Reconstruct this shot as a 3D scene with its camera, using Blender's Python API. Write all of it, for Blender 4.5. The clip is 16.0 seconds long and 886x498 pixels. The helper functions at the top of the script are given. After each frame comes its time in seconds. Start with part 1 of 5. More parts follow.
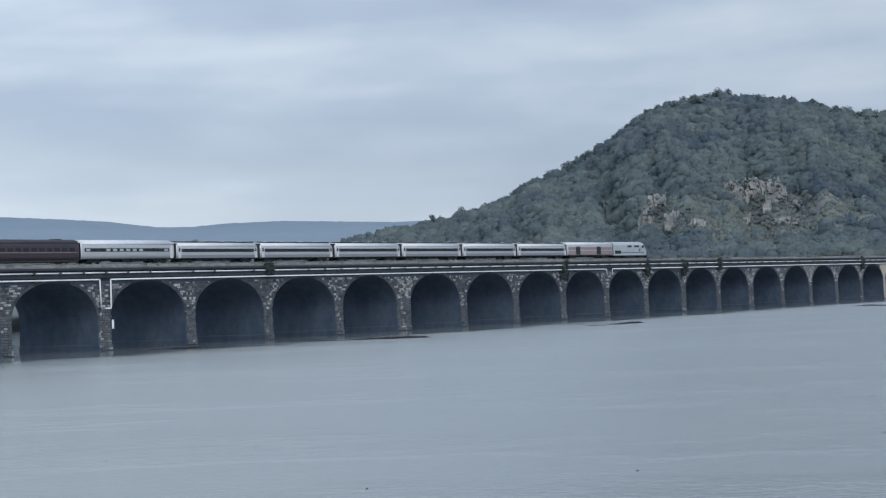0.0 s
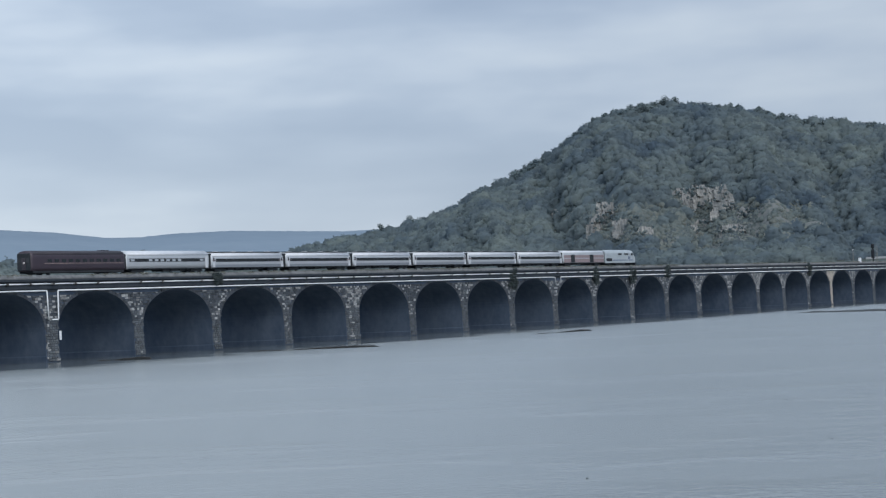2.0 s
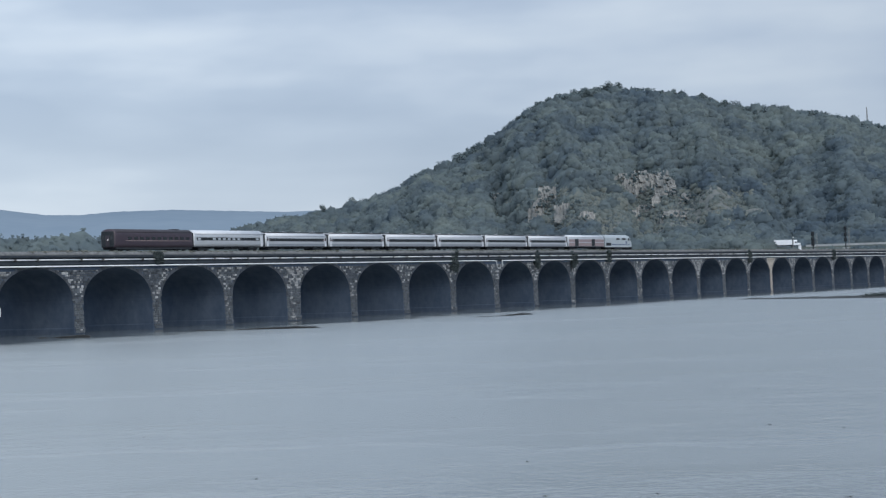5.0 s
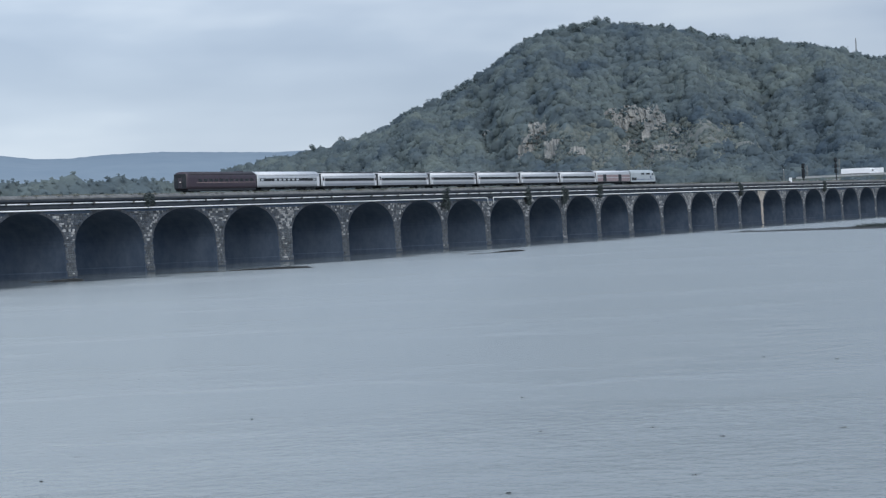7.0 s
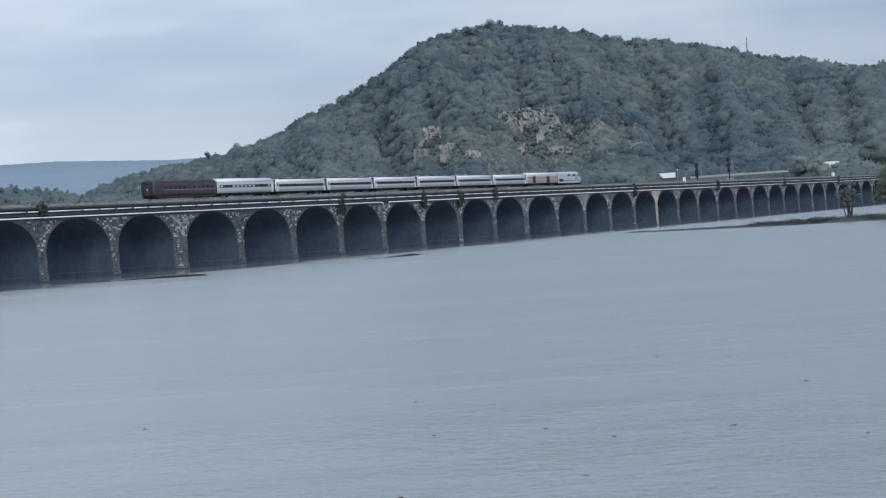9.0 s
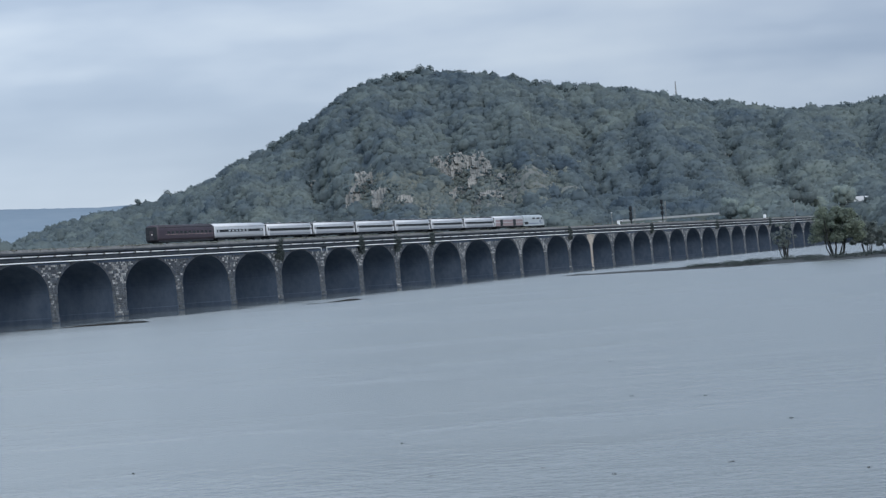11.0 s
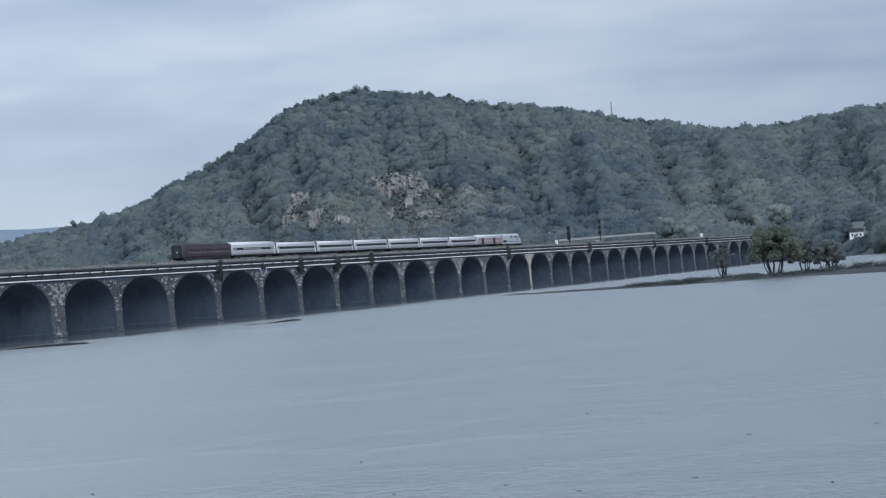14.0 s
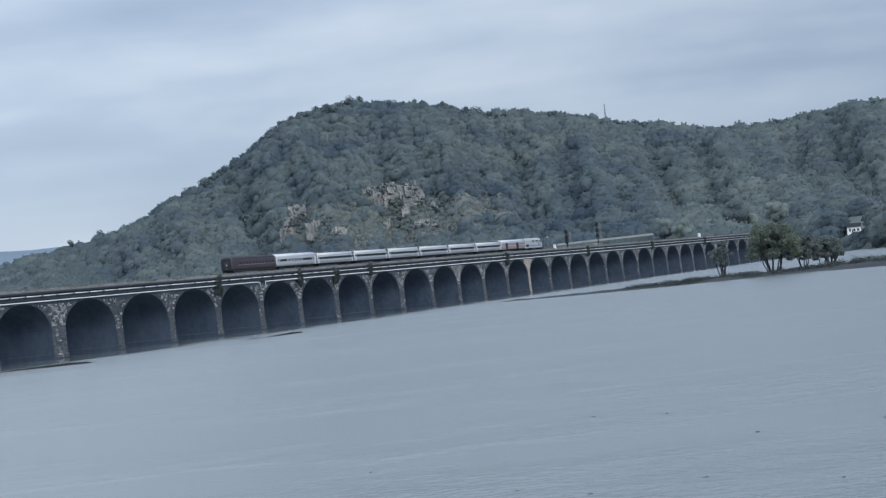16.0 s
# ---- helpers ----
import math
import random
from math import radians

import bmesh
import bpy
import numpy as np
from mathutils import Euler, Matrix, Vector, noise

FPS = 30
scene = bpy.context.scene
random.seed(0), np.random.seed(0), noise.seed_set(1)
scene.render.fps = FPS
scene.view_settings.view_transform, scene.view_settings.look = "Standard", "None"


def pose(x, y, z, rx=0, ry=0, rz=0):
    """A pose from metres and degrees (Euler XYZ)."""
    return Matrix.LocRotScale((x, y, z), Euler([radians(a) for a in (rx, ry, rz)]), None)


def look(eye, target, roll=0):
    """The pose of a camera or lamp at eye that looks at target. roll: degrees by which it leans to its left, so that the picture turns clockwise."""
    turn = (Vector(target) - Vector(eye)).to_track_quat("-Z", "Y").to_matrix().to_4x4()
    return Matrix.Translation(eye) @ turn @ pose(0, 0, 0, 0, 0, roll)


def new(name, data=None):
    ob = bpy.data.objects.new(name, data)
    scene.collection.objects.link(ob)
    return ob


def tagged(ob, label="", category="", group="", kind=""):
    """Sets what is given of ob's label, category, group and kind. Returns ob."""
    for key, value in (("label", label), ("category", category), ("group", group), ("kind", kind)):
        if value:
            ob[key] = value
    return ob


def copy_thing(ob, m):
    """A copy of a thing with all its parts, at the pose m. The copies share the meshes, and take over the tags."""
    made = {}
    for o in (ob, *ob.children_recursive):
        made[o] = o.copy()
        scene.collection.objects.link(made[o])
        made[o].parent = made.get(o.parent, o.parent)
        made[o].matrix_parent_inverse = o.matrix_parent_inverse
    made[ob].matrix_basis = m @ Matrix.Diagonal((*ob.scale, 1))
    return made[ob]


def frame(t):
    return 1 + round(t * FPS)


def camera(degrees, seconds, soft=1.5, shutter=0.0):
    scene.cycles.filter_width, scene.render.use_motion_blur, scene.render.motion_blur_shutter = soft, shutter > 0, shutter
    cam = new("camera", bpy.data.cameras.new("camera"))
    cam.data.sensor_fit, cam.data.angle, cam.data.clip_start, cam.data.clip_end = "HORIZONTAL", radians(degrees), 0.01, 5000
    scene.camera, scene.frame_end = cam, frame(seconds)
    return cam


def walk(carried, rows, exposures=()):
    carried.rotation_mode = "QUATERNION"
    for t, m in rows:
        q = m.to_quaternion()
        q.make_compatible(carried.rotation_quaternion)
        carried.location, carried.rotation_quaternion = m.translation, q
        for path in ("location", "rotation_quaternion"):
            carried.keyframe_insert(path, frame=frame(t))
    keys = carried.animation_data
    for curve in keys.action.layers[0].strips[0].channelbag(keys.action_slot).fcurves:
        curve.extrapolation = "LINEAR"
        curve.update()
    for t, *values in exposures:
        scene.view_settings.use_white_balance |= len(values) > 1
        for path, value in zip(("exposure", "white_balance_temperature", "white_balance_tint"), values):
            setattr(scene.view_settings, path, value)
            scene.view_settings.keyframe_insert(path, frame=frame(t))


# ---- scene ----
cam = camera(22.755, 16.0, soft=1.3)
EYE_Z = 6.7


def aim(east, heading, pitch, roll):
    """Camera pose from the eye's x, heading (clockwise from +y), pitch and roll in degrees."""
    h, p = radians(heading), radians(pitch)
    eye = Vector((east, 0.0, EYE_Z))
    return look(eye, eye + 100 * Vector((math.sin(h) * math.cos(p), math.cos(h) * math.cos(p), math.sin(p))), roll)


# seconds, eye x, heading, pitch, roll
PATH = [
    (0, -0.00, -0.001, 1.208, -2.295),
    (0.5, -0.00, 0.461, 1.154, -2.415),
    (1, -0.00, 0.771, 1.109, -2.535),
    (1.5, -0.00, 1.027, 1.173, -2.632),
    (2, -0.00, 1.349, 1.382, -2.638),
    (2.5, -0.00, 1.706, 1.623, -2.744),
    (3, -0.00, 2.114, 1.784, -2.726),
    (3.5, -0.01, 2.542, 1.780, -2.556),
    (6, -0.07, 2.794, -0.191, -1.731),
    (6.5, -0.08, 2.832, -0.617, -2.262),
    (7, -0.09, 3.011, -0.764, -2.805),
    (7.5, -0.03, 3.424, -0.818, -3.158),
    (8, 0.02, 3.973, -0.859, -3.386),
    (8.5, 0.08, 4.716, -0.899, -3.524),
    (9, 0.14, 5.681, -0.802, -3.771),
    (9.5, 0.20, 6.559, -0.498, -3.900),
    (12, -3.05, 7.803, 0.529, -4.300),
    (12.5, -2.98, 8.031, 0.631, -4.270),
    (13, -2.90, 8.496, 0.689, -4.333),
    (13.5, -2.82, 8.944, 0.680, -4.421),
    (14, -2.74, 9.289, 0.640, -4.508),
    (14.5, -2.78, 9.570, 0.608, -5.029),
    (15, -2.83, 9.746, 0.605, -5.492),
    (15.5, -2.87, 9.676, 0.669, -5.876),
    (16, -2.92, 9.365, 0.843, -6.323),
]
walk(cam, [(t, aim(*row)) for t, *row in PATH], exposures=((0, 0.19, 6250, 10), (3, 0.15, 6240, 10), (6.5, 0.30, 6250, 10), (8, 0.28, 6240, 10), (9.5, 0.30, 6220, 10), (12.5, 0.24, 6190, 10), (16, 0.28, 6150, 10)))

# ---------------------------------------------------------------- world and sun
SUN_EL, SUN_AZ = 38.0, 150.0
world = bpy.data.worlds.new("overcast_sky")
scene.world = world
world.use_nodes = True
wn, wl = world.node_tree.nodes, world.node_tree.links
wn.clear()
w_out, w_bg = wn.new("ShaderNodeOutputWorld"), wn.new("ShaderNodeBackground")
w_bg.inputs["Strength"].default_value = 1.0
w_sky = wn.new("ShaderNodeTexSky")
w_sky.sky_type, w_sky.sun_disc = "NISHITA", False
w_sky.sun_elevation, w_sky.sun_rotation = radians(SUN_EL), radians(SUN_AZ)
w_dim = wn.new("ShaderNodeMixRGB")
w_dim.blend_type, w_dim.inputs["Fac"].default_value = "MULTIPLY", 1.0
w_dim.inputs["Color2"].default_value = (0.10, 0.10, 0.10, 1)
wl.new(w_sky.outputs["Color"], w_dim.inputs["Color1"])
w_co = wn.new("ShaderNodeTexCoord")


def cloud_noise(scale, loc, detail, size=1.0):
    m = wn.new("ShaderNodeMapping")
    m.inputs["Scale"].default_value, m.inputs["Location"].default_value = scale, loc
    m.inputs["Rotation"].default_value = (0, radians(-4), 0)
    n = wn.new("ShaderNodeTexNoise")
    n.inputs["Scale"].default_value, n.inputs["Detail"].default_value, n.inputs["Roughness"].default_value = size, detail, 0.5
    wl.new(w_co.outputs["Generated"], m.inputs["Vector"])
    wl.new(m.outputs["Vector"], n.inputs["Vector"])
    return n.outputs["Fac"]


def w_math(op, a, b):
    n = wn.new("ShaderNodeMath")
    n.operation = op
    for i, v in enumerate((a, b)):
        if isinstance(v, (int, float)):
            n.inputs[i].default_value = v
        else:
            wl.new(v, n.inputs[i])
    return n.outputs[0]


bands = cloud_noise((2.2, 2.2, 22.0), (3.1, 0.4, 0.35), 3.0)
puffs = cloud_noise((7.0, 7.0, 24.0), (0.2, 5.0, 1.7), 4.0)
thick = w_math("ADD", w_math("MULTIPLY", bands, 0.55), w_math("MULTIPLY", puffs, 0.45))
w_ramp = wn.new("ShaderNodeValToRGB")
for el_pos, col in zip((0.38, 0.47, 0.54, 0.64), ((0.34, 0.405, 0.505, 1), (0.40, 0.465, 0.56, 1), (0.49, 0.55, 0.63, 1), (0.60, 0.65, 0.70, 1))):
    e = w_ramp.color_ramp.elements.new(el_pos)
    e.color = col
w_ramp.color_ramp.elements.remove(w_ramp.color_ramp.elements[0])
w_ramp.color_ramp.elements.remove(w_ramp.color_ramp.elements[-1])
wl.new(thick, w_ramp.inputs["Fac"])
# a paler band of cloud low over the horizon
w_sep = wn.new("ShaderNodeSeparateXYZ")
wl.new(w_co.outputs["Generated"], w_sep.inputs[0])
w_low = wn.new("ShaderNodeMapRange")
w_low.interpolation_type = "SMOOTHSTEP"
for key, v in (("From Min", 0.0), ("From Max", 0.10), ("To Min", 0.55), ("To Max", 0.0)):
    w_low.inputs[key].default_value = v
wl.new(w_sep.outputs["Z"], w_low.inputs["Value"])
w_pale = wn.new("ShaderNodeMixRGB")
w_pale.inputs["Color2"].default_value = (0.54, 0.60, 0.66, 1)
wl.new(w_low.outputs["Result"], w_pale.inputs["Fac"])
wl.new(w_ramp.outputs["Color"], w_pale.inputs["Color1"])
w_mix = wn.new("ShaderNodeMixRGB")
w_mix.inputs["Fac"].default_value = 0.90
wl.new(w_dim.outputs["Color"], w_mix.inputs["Color1"])
wl.new(w_pale.outputs["Color"], w_mix.inputs["Color2"])
w_side, w_tint = wn.new("ShaderNodeMapRange"), wn.new("ShaderNodeMixRGB")
w_side.inputs["From Min"].default_value, w_side.inputs["From Max"].default_value = -0.2, 0.35
w_tint.inputs["Color1"].default_value, w_tint.inputs["Color2"].default_value = (1.12, 1.12, 1.11, 1), (0.70, 0.735, 0.79, 1)
wl.new(w_sep.outputs["X"], w_side.inputs["Value"])
wl.new(w_side.outputs["Result"], w_tint.inputs["Fac"])
w_thin = wn.new("ShaderNodeMixRGB")
w_thin.blend_type, w_thin.inputs["Fac"].default_value = "MULTIPLY", 1.0
wl.new(w_mix.outputs["Color"], w_thin.inputs["Color1"])
wl.new(w_tint.outputs["Color"], w_thin.inputs["Color2"])
# an overcast sky grows brighter towards the zenith
w_up, w_dome = wn.new("ShaderNodeMapRange"), wn.new("ShaderNodeMixRGB")
w_up.interpolation_type = "SMOOTHSTEP"
for key, v in (("From Min", 0.09), ("From Max", 0.45), ("To Min", 1.0), ("To Max", 1.5)):
    w_up.inputs[key].default_value = v
w_dome.blend_type, w_dome.inputs["Fac"].default_value = "MULTIPLY", 1.0
wl.new(w_sep.outputs["Z"], w_up.inputs["Value"])
wl.new(w_thin.outputs["Color"], w_dome.inputs["Color1"])
wl.new(w_up.outputs["Result"], w_dome.inputs["Color2"])
wl.new(w_dome.outputs["Color"], w_bg.inputs["Color"])
wl.new(w_bg.outputs[0], w_out.inputs[0])

sun = new("sun", bpy.data.lights.new("sun", "SUN"))
sun.data.energy, sun.data.angle, sun.data.color = 1.7, radians(40), (1.0, 0.98, 0.95)
a, e = radians(SUN_AZ), radians(SUN_EL)
sun.matrix_world = look(Vector((math.sin(a) * math.cos(e), math.cos(a) * math.cos(e), math.sin(e))) * 500, (0, 0, 0))


# ---------------------------------------------------------------- materials
def material(name, low, high, scale=1.0, rough=0.8, metal=0.0, bump=0.0, stretch=(1, 1, 1), fine=None, island=0.0, spec=0.5, obrand=0.0, leafy=0.0):
    """Base colour from low to high by noise at two scales (per metre), with bump in metres; island: brightness change piece by piece."""
    m = bpy.data.materials.new(name)
    m.use_nodes = True
    n, l = m.node_tree.nodes, m.node_tree.links
    b = n["Principled BSDF"]
    co, mp = n.new("ShaderNodeTexCoord"), n.new("ShaderNodeMapping")
    mp.inputs["Scale"].default_value = stretch
    l.new(co.outputs["Object"], mp.inputs["Vector"])
    big, small = n.new("ShaderNodeTexNoise"), n.new("ShaderNodeTexNoise")
    big.inputs["Scale"].default_value, small.inputs["Scale"].default_value = scale, fine or scale * 7
    for t in (big, small):
        t.inputs["Detail"].default_value = 4
        l.new(mp.outputs["Vector"], t.inputs["Vector"])
    mix = n.new("ShaderNodeMath")
    mix.operation = "MULTIPLY_ADD"
    mix.inputs[1].default_value = 0.45
    l.new(small.outputs["Fac"], mix.inputs[0])
    sc = n.new("ShaderNodeMath")
    sc.operation = "MULTIPLY"
    sc.inputs[1].default_value = 0.55
    l.new(big.outputs["Fac"], sc.inputs[0])
    l.new(sc.outputs[0], mix.inputs[2])
    rng = n.new("ShaderNodeMapRange")
    rng.inputs["From Min"].default_value, rng.inputs["From Max"].default_value = 0.34, 0.66
    l.new(mix.outputs[0], rng.inputs["Value"])
    col = n.new("ShaderNodeMixRGB")
    col.inputs["Color1"].default_value, col.inputs["Color2"].default_value = (*low, 1), (*high, 1)
    l.new(rng.outputs["Result"], col.inputs["Fac"])
    out = col.outputs["Color"]
    for amount, node, sock in ((island, "ShaderNodeNewGeometry", "Random Per Island"), (obrand, "ShaderNodeObjectInfo", "Random")):
        if amount:
            g, hs, mr = n.new(node), n.new("ShaderNodeHueSaturation"), n.new("ShaderNodeMapRange")
            mr.inputs["To Min"].default_value, mr.inputs["To Max"].default_value = 1 - amount, 1 + amount
            l.new(g.outputs[sock], mr.inputs["Value"])
            l.new(mr.outputs["Result"], hs.inputs["Value"])
            l.new(out, hs.inputs["Color"])
            out = hs.outputs["Color"]
    l.new(out, b.inputs["Base Color"])
    b.inputs["Roughness"].default_value, b.inputs["Metallic"].default_value = rough, metal
    b.inputs["Specular IOR Level"].default_value = spec
    if bump:
        bp = n.new("ShaderNodeBump")
        bp.inputs["Distance"].default_value = bump
        l.new(small.outputs["Fac"], bp.inputs["Height"])
        l.new(bp.outputs["Normal"], b.inputs["Normal"])
    if leafy:
        tr, mx = n.new("ShaderNodeBsdfTranslucent"), n.new("ShaderNodeMixShader")
        mx.inputs["Fac"].default_value = leafy
        l.new(out, tr.inputs["Color"])
        l.new(b.outputs[0], mx.inputs[1]), l.new(tr.outputs[0], mx.inputs[2])
        l.new(mx.outputs[0], n["Material Output"].inputs["Surface"])
    return m


def water_material():
    m = bpy.data.materials.new("river_water")
    m.use_nodes = True
    n, l = m.node_tree.nodes, m.node_tree.links
    b = n["Principled BSDF"]
    g = n.new("ShaderNodeNewGeometry")
    hs = []
    for scale, stretch, dist, rot_z in ((0.10, (1, 1.25, 1), 0.14, 12), (0.36, (1, 1.1, 1), 0.17, -8), (1.7, (1, 1, 1), 0.12, 20)):
        mp, t = n.new("ShaderNodeMapping"), n.new("ShaderNodeTexNoise")
        mp.inputs["Scale"].default_value, mp.inputs["Rotation"].default_value = stretch, (0, 0, radians(rot_z))
        l.new(g.outputs["Position"], mp.inputs["Vector"])
        l.new(mp.outputs["Vector"], t.inputs["Vector"])
        t.inputs["Scale"].default_value, t.inputs["Detail"].default_value = scale, 3
        ml = n.new("ShaderNodeMath")
        ml.operation = "MULTIPLY"
        ml.inputs[1].default_value = dist
        l.new(t.outputs["Fac"], ml.inputs[0])
        hs.append((t, ml))
    patch, pm = n.new("ShaderNodeTexNoise"), n.new("ShaderNodeMapping")
    pm.inputs["Scale"].default_value, pm.inputs["Rotation"].default_value = (1, 1.2, 1), (0, 0, radians(8))
    l.new(g.outputs["Position"], pm.inputs["Vector"])
    l.new(pm.outputs["Vector"], patch.inputs["Vector"])
    patch.inputs["Scale"].default_value, patch.inputs["Detail"].default_value = 0.022, 4
    pr = n.new("ShaderNodeMapRange")
    for key, v in (("From Min", 0.46), ("From Max", 0.66), ("To Min", 0.5), ("To Max", 3.8)):
        pr.inputs[key].default_value = v
    l.new(patch.outputs["Fac"], pr.inputs["Value"])
    for t, ml in hs:
        rip = n.new("ShaderNodeMath")
        rip.operation = "MULTIPLY"
        l.new(pr.outputs["Result"], rip.inputs[0])
        l.new(t.outputs["Fac"], rip.inputs[1])
        l.new(rip.outputs[0], ml.inputs[0])
    near, lee = n.new("ShaderNodeVectorMath"), n.new("ShaderNodeMapRange")
    near.operation = "DOT_PRODUCT"
    near.inputs[1].default_value = (-0.8774, 0.4797, 0)
    l.new(g.outputs["Position"], near.inputs[0])
    lee.interpolation_type = "SMOOTHSTEP"
    for key, v in (("From Min", 217.9 - 34), ("From Max", 217.9 - 18), ("To Min", 0.0), ("To Max", 1.0)):
        lee.inputs[key].default_value = v
    eddy, em, wander = n.new("ShaderNodeTexNoise"), n.new("ShaderNodeMapping"), n.new("ShaderNodeMath")
    em.inputs["Rotation"].default_value, em.inputs["Scale"].default_value = (0, 0, radians(-61.3)), (0.5, 1.0, 1)
    eddy.inputs["Scale"].default_value, eddy.inputs["Detail"].default_value = 0.09, 3
    l.new(g.outputs["Position"], em.inputs["Vector"]), l.new(em.outputs["Vector"], eddy.inputs["Vector"])
    wander.operation = "MULTIPLY_ADD"
    wander.inputs[1].default_value = 44
    l.new(eddy.outputs["Fac"], wander.inputs[0]), l.new(near.outputs["Value"], wander.inputs[2])
    shifted = n.new("ShaderNodeMath")
    shifted.operation = "SUBTRACT"
    shifted.inputs[1].default_value = 22
    l.new(wander.outputs[0], shifted.inputs[0])
    l.new(shifted.outputs[0], lee.inputs["Value"])
    gloss, calm = n.new("ShaderNodeMapRange"), n.new("ShaderNodeMapRange")
    gloss.inputs["To Min"].default_value, gloss.inputs["To Max"].default_value = 0.27, 0.06
    calm.inputs["To Min"].default_value, calm.inputs["To Max"].default_value = 0.9, 0.06
    for q in (gloss, calm):
        l.new(lee.outputs["Result"], q.inputs["Value"])
    l.new(gloss.outputs["Result"], b.inputs["Roughness"])
    s1, s2 = n.new("ShaderNodeMath"), n.new("ShaderNodeMath")
    l.new(hs[0][1].outputs[0], s1.inputs[0]), l.new(hs[1][1].outputs[0], s1.inputs[1])
    l.new(s1.outputs[0], s2.inputs[0]), l.new(hs[2][1].outputs[0], s2.inputs[1])
    bp = n.new("ShaderNodeBump")
    bp.inputs["Distance"].default_value, bp.inputs["Strength"].default_value = 0.46, 1.0
    l.new(calm.outputs["Result"], bp.inputs["Strength"])
    l.new(s2.outputs[0], bp.inputs["Height"])
    l.new(bp.outputs["Normal"], b.inputs["Normal"])
    col = n.new("ShaderNodeMixRGB")
    col.inputs["Color1"].default_value, col.inputs["Color2"].default_value = (0.156, 0.174, 0.172, 1), (0.197, 0.214, 0.208, 1)
    l.new(hs[0][0].outputs["Fac"], col.inputs["Fac"])
    l.new(col.outputs["Color"], b.inputs["Base Color"])
    b.inputs["Roughness"].default_value, b.inputs["IOR"].default_value = 0.22, 1.5
    return m


# Sooty ashlar and its pieces: blue haze is mixed into the soot colour.
STONE = material("sooty_ashlar", (0.034, 0.043, 0.054), (0.082, 0.091, 0.100), 0.5, 0.9, bump=0.05, island=0.45)
LIME_STONE = material("lime_bleached_ashlar", (0.17, 0.176, 0.18), (0.40, 0.40, 0.39), 1.3, 0.9, bump=0.05, island=0.4)
PIER_STONE = material("grey_brown_pier_ashlar", (0.050, 0.060, 0.072), (0.140, 0.152, 0.160), 0.35, 0.9, bump=0.05, stretch=(3, 1, 0.6), island=0.3)
STONE_PIECE = material("sooty_ashlar_piece", (0.034, 0.043, 0.054), (0.082, 0.091, 0.100), 0.5, 0.9, bump=0.05, obrand=0.45)
LIME_PIECE = material("lime_bleached_piece", (0.17, 0.176, 0.18), (0.40, 0.40, 0.39), 1.3, 0.9, bump=0.05, obrand=0.4)
PIER_PIECE = material("grey_brown_pier_piece", (0.050, 0.060, 0.072), (0.140, 0.152, 0.160), 0.35, 0.9, bump=0.05, obrand=0.3)
# Core and arch insides: blue haze is put into the stone's colour.
MORTAR = material("haze_blue_stone_core", (0.034, 0.054, 0.088), (0.070, 0.093, 0.130), 0.22, 0.95, bump=0.05, stretch=(1, 1, 0.7), fine=0.9)
RING = material("sooty_ring_stone", (0.030, 0.038, 0.050), (0.072, 0.080, 0.092), 0.4, 0.9, bump=0.05, island=0.4)
TAN_CONCRETE = material("pale_patched_concrete", (0.34, 0.30, 0.25), (0.55, 0.50, 0.43), 0.5, 0.9, bump=0.03)
COPING = material("black_weathered_coping", (0.025, 0.033, 0.043), (0.050, 0.058, 0.068), 0.6, 0.9, bump=0.02, spec=0.2)
PIPE_WHITE = material("white_painted_pipe", (0.60, 0.62, 0.63), (0.80, 0.81, 0.81), 0.5, 0.5)
PIPE_JOINT = material("dark_iron_coupling", (0.03, 0.03, 0.03), (0.07, 0.065, 0.06), 2.0, 0.7)
BALLAST = material("grey_ballast", (0.09, 0.095, 0.098), (0.20, 0.203, 0.20), 0.8, 0.95, bump=0.06, island=0.25)
RAIL = material("rusty_rail_steel", (0.055, 0.047, 0.043), (0.13, 0.112, 0.105), 2.0, 0.5, 0.6)
WEED = material("dry_weeds", (0.095, 0.108, 0.09), (0.20, 0.195, 0.16), 0.1, 0.9, island=0.25)
# Vine leaves carry a blue-grey haze tint in their colour.
VINE = material("dark_vine_leaves", (0.070, 0.090, 0.098), (0.120, 0.142, 0.138), 0.5, 0.8, island=0.3, spec=0.1, leafy=0.35)
# Ground takes the canopy's haze tint, which lightens the gaps between crowns.
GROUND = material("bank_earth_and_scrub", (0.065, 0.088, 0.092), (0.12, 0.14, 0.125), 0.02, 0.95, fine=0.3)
# Far foliage: haze is painted in as a raised, bluish base colour.
FOREST = material("hazed_broadleaf_canopy", (0.088, 0.126, 0.150), (0.165, 0.198, 0.190), 0.005, 0.9, fine=0.09, island=0.12, spec=0.05, leafy=0.15)
CANOPY = material("hazed_hill_canopy", (0.056, 0.078, 0.099), (0.128, 0.152, 0.142), 0.011, 0.9, fine=0.045, spec=0.05, leafy=0.02)
CANOPY_LEAF = material("hazed_hill_leaves", (0.056, 0.078, 0.099), (0.128, 0.152, 0.142), 0.011, 0.9, fine=0.045, spec=0.05, leafy=0.05)
# Bar trees: leaf colours raised towards hazy grey-green in place of haze.
BANK_LEAF = material("bank_tree_leaves", (0.168, 0.205, 0.175), (0.255, 0.290, 0.215), 0.15, 0.85, fine=0.8, island=0.12, spec=0.05, leafy=0.55)
TREE_LEAF = material("grey_tree_leaves", (0.155, 0.185, 0.182), (0.23, 0.26, 0.238), 0.1, 0.85, fine=0.8, island=0.12, spec=0.05, leafy=0.55)
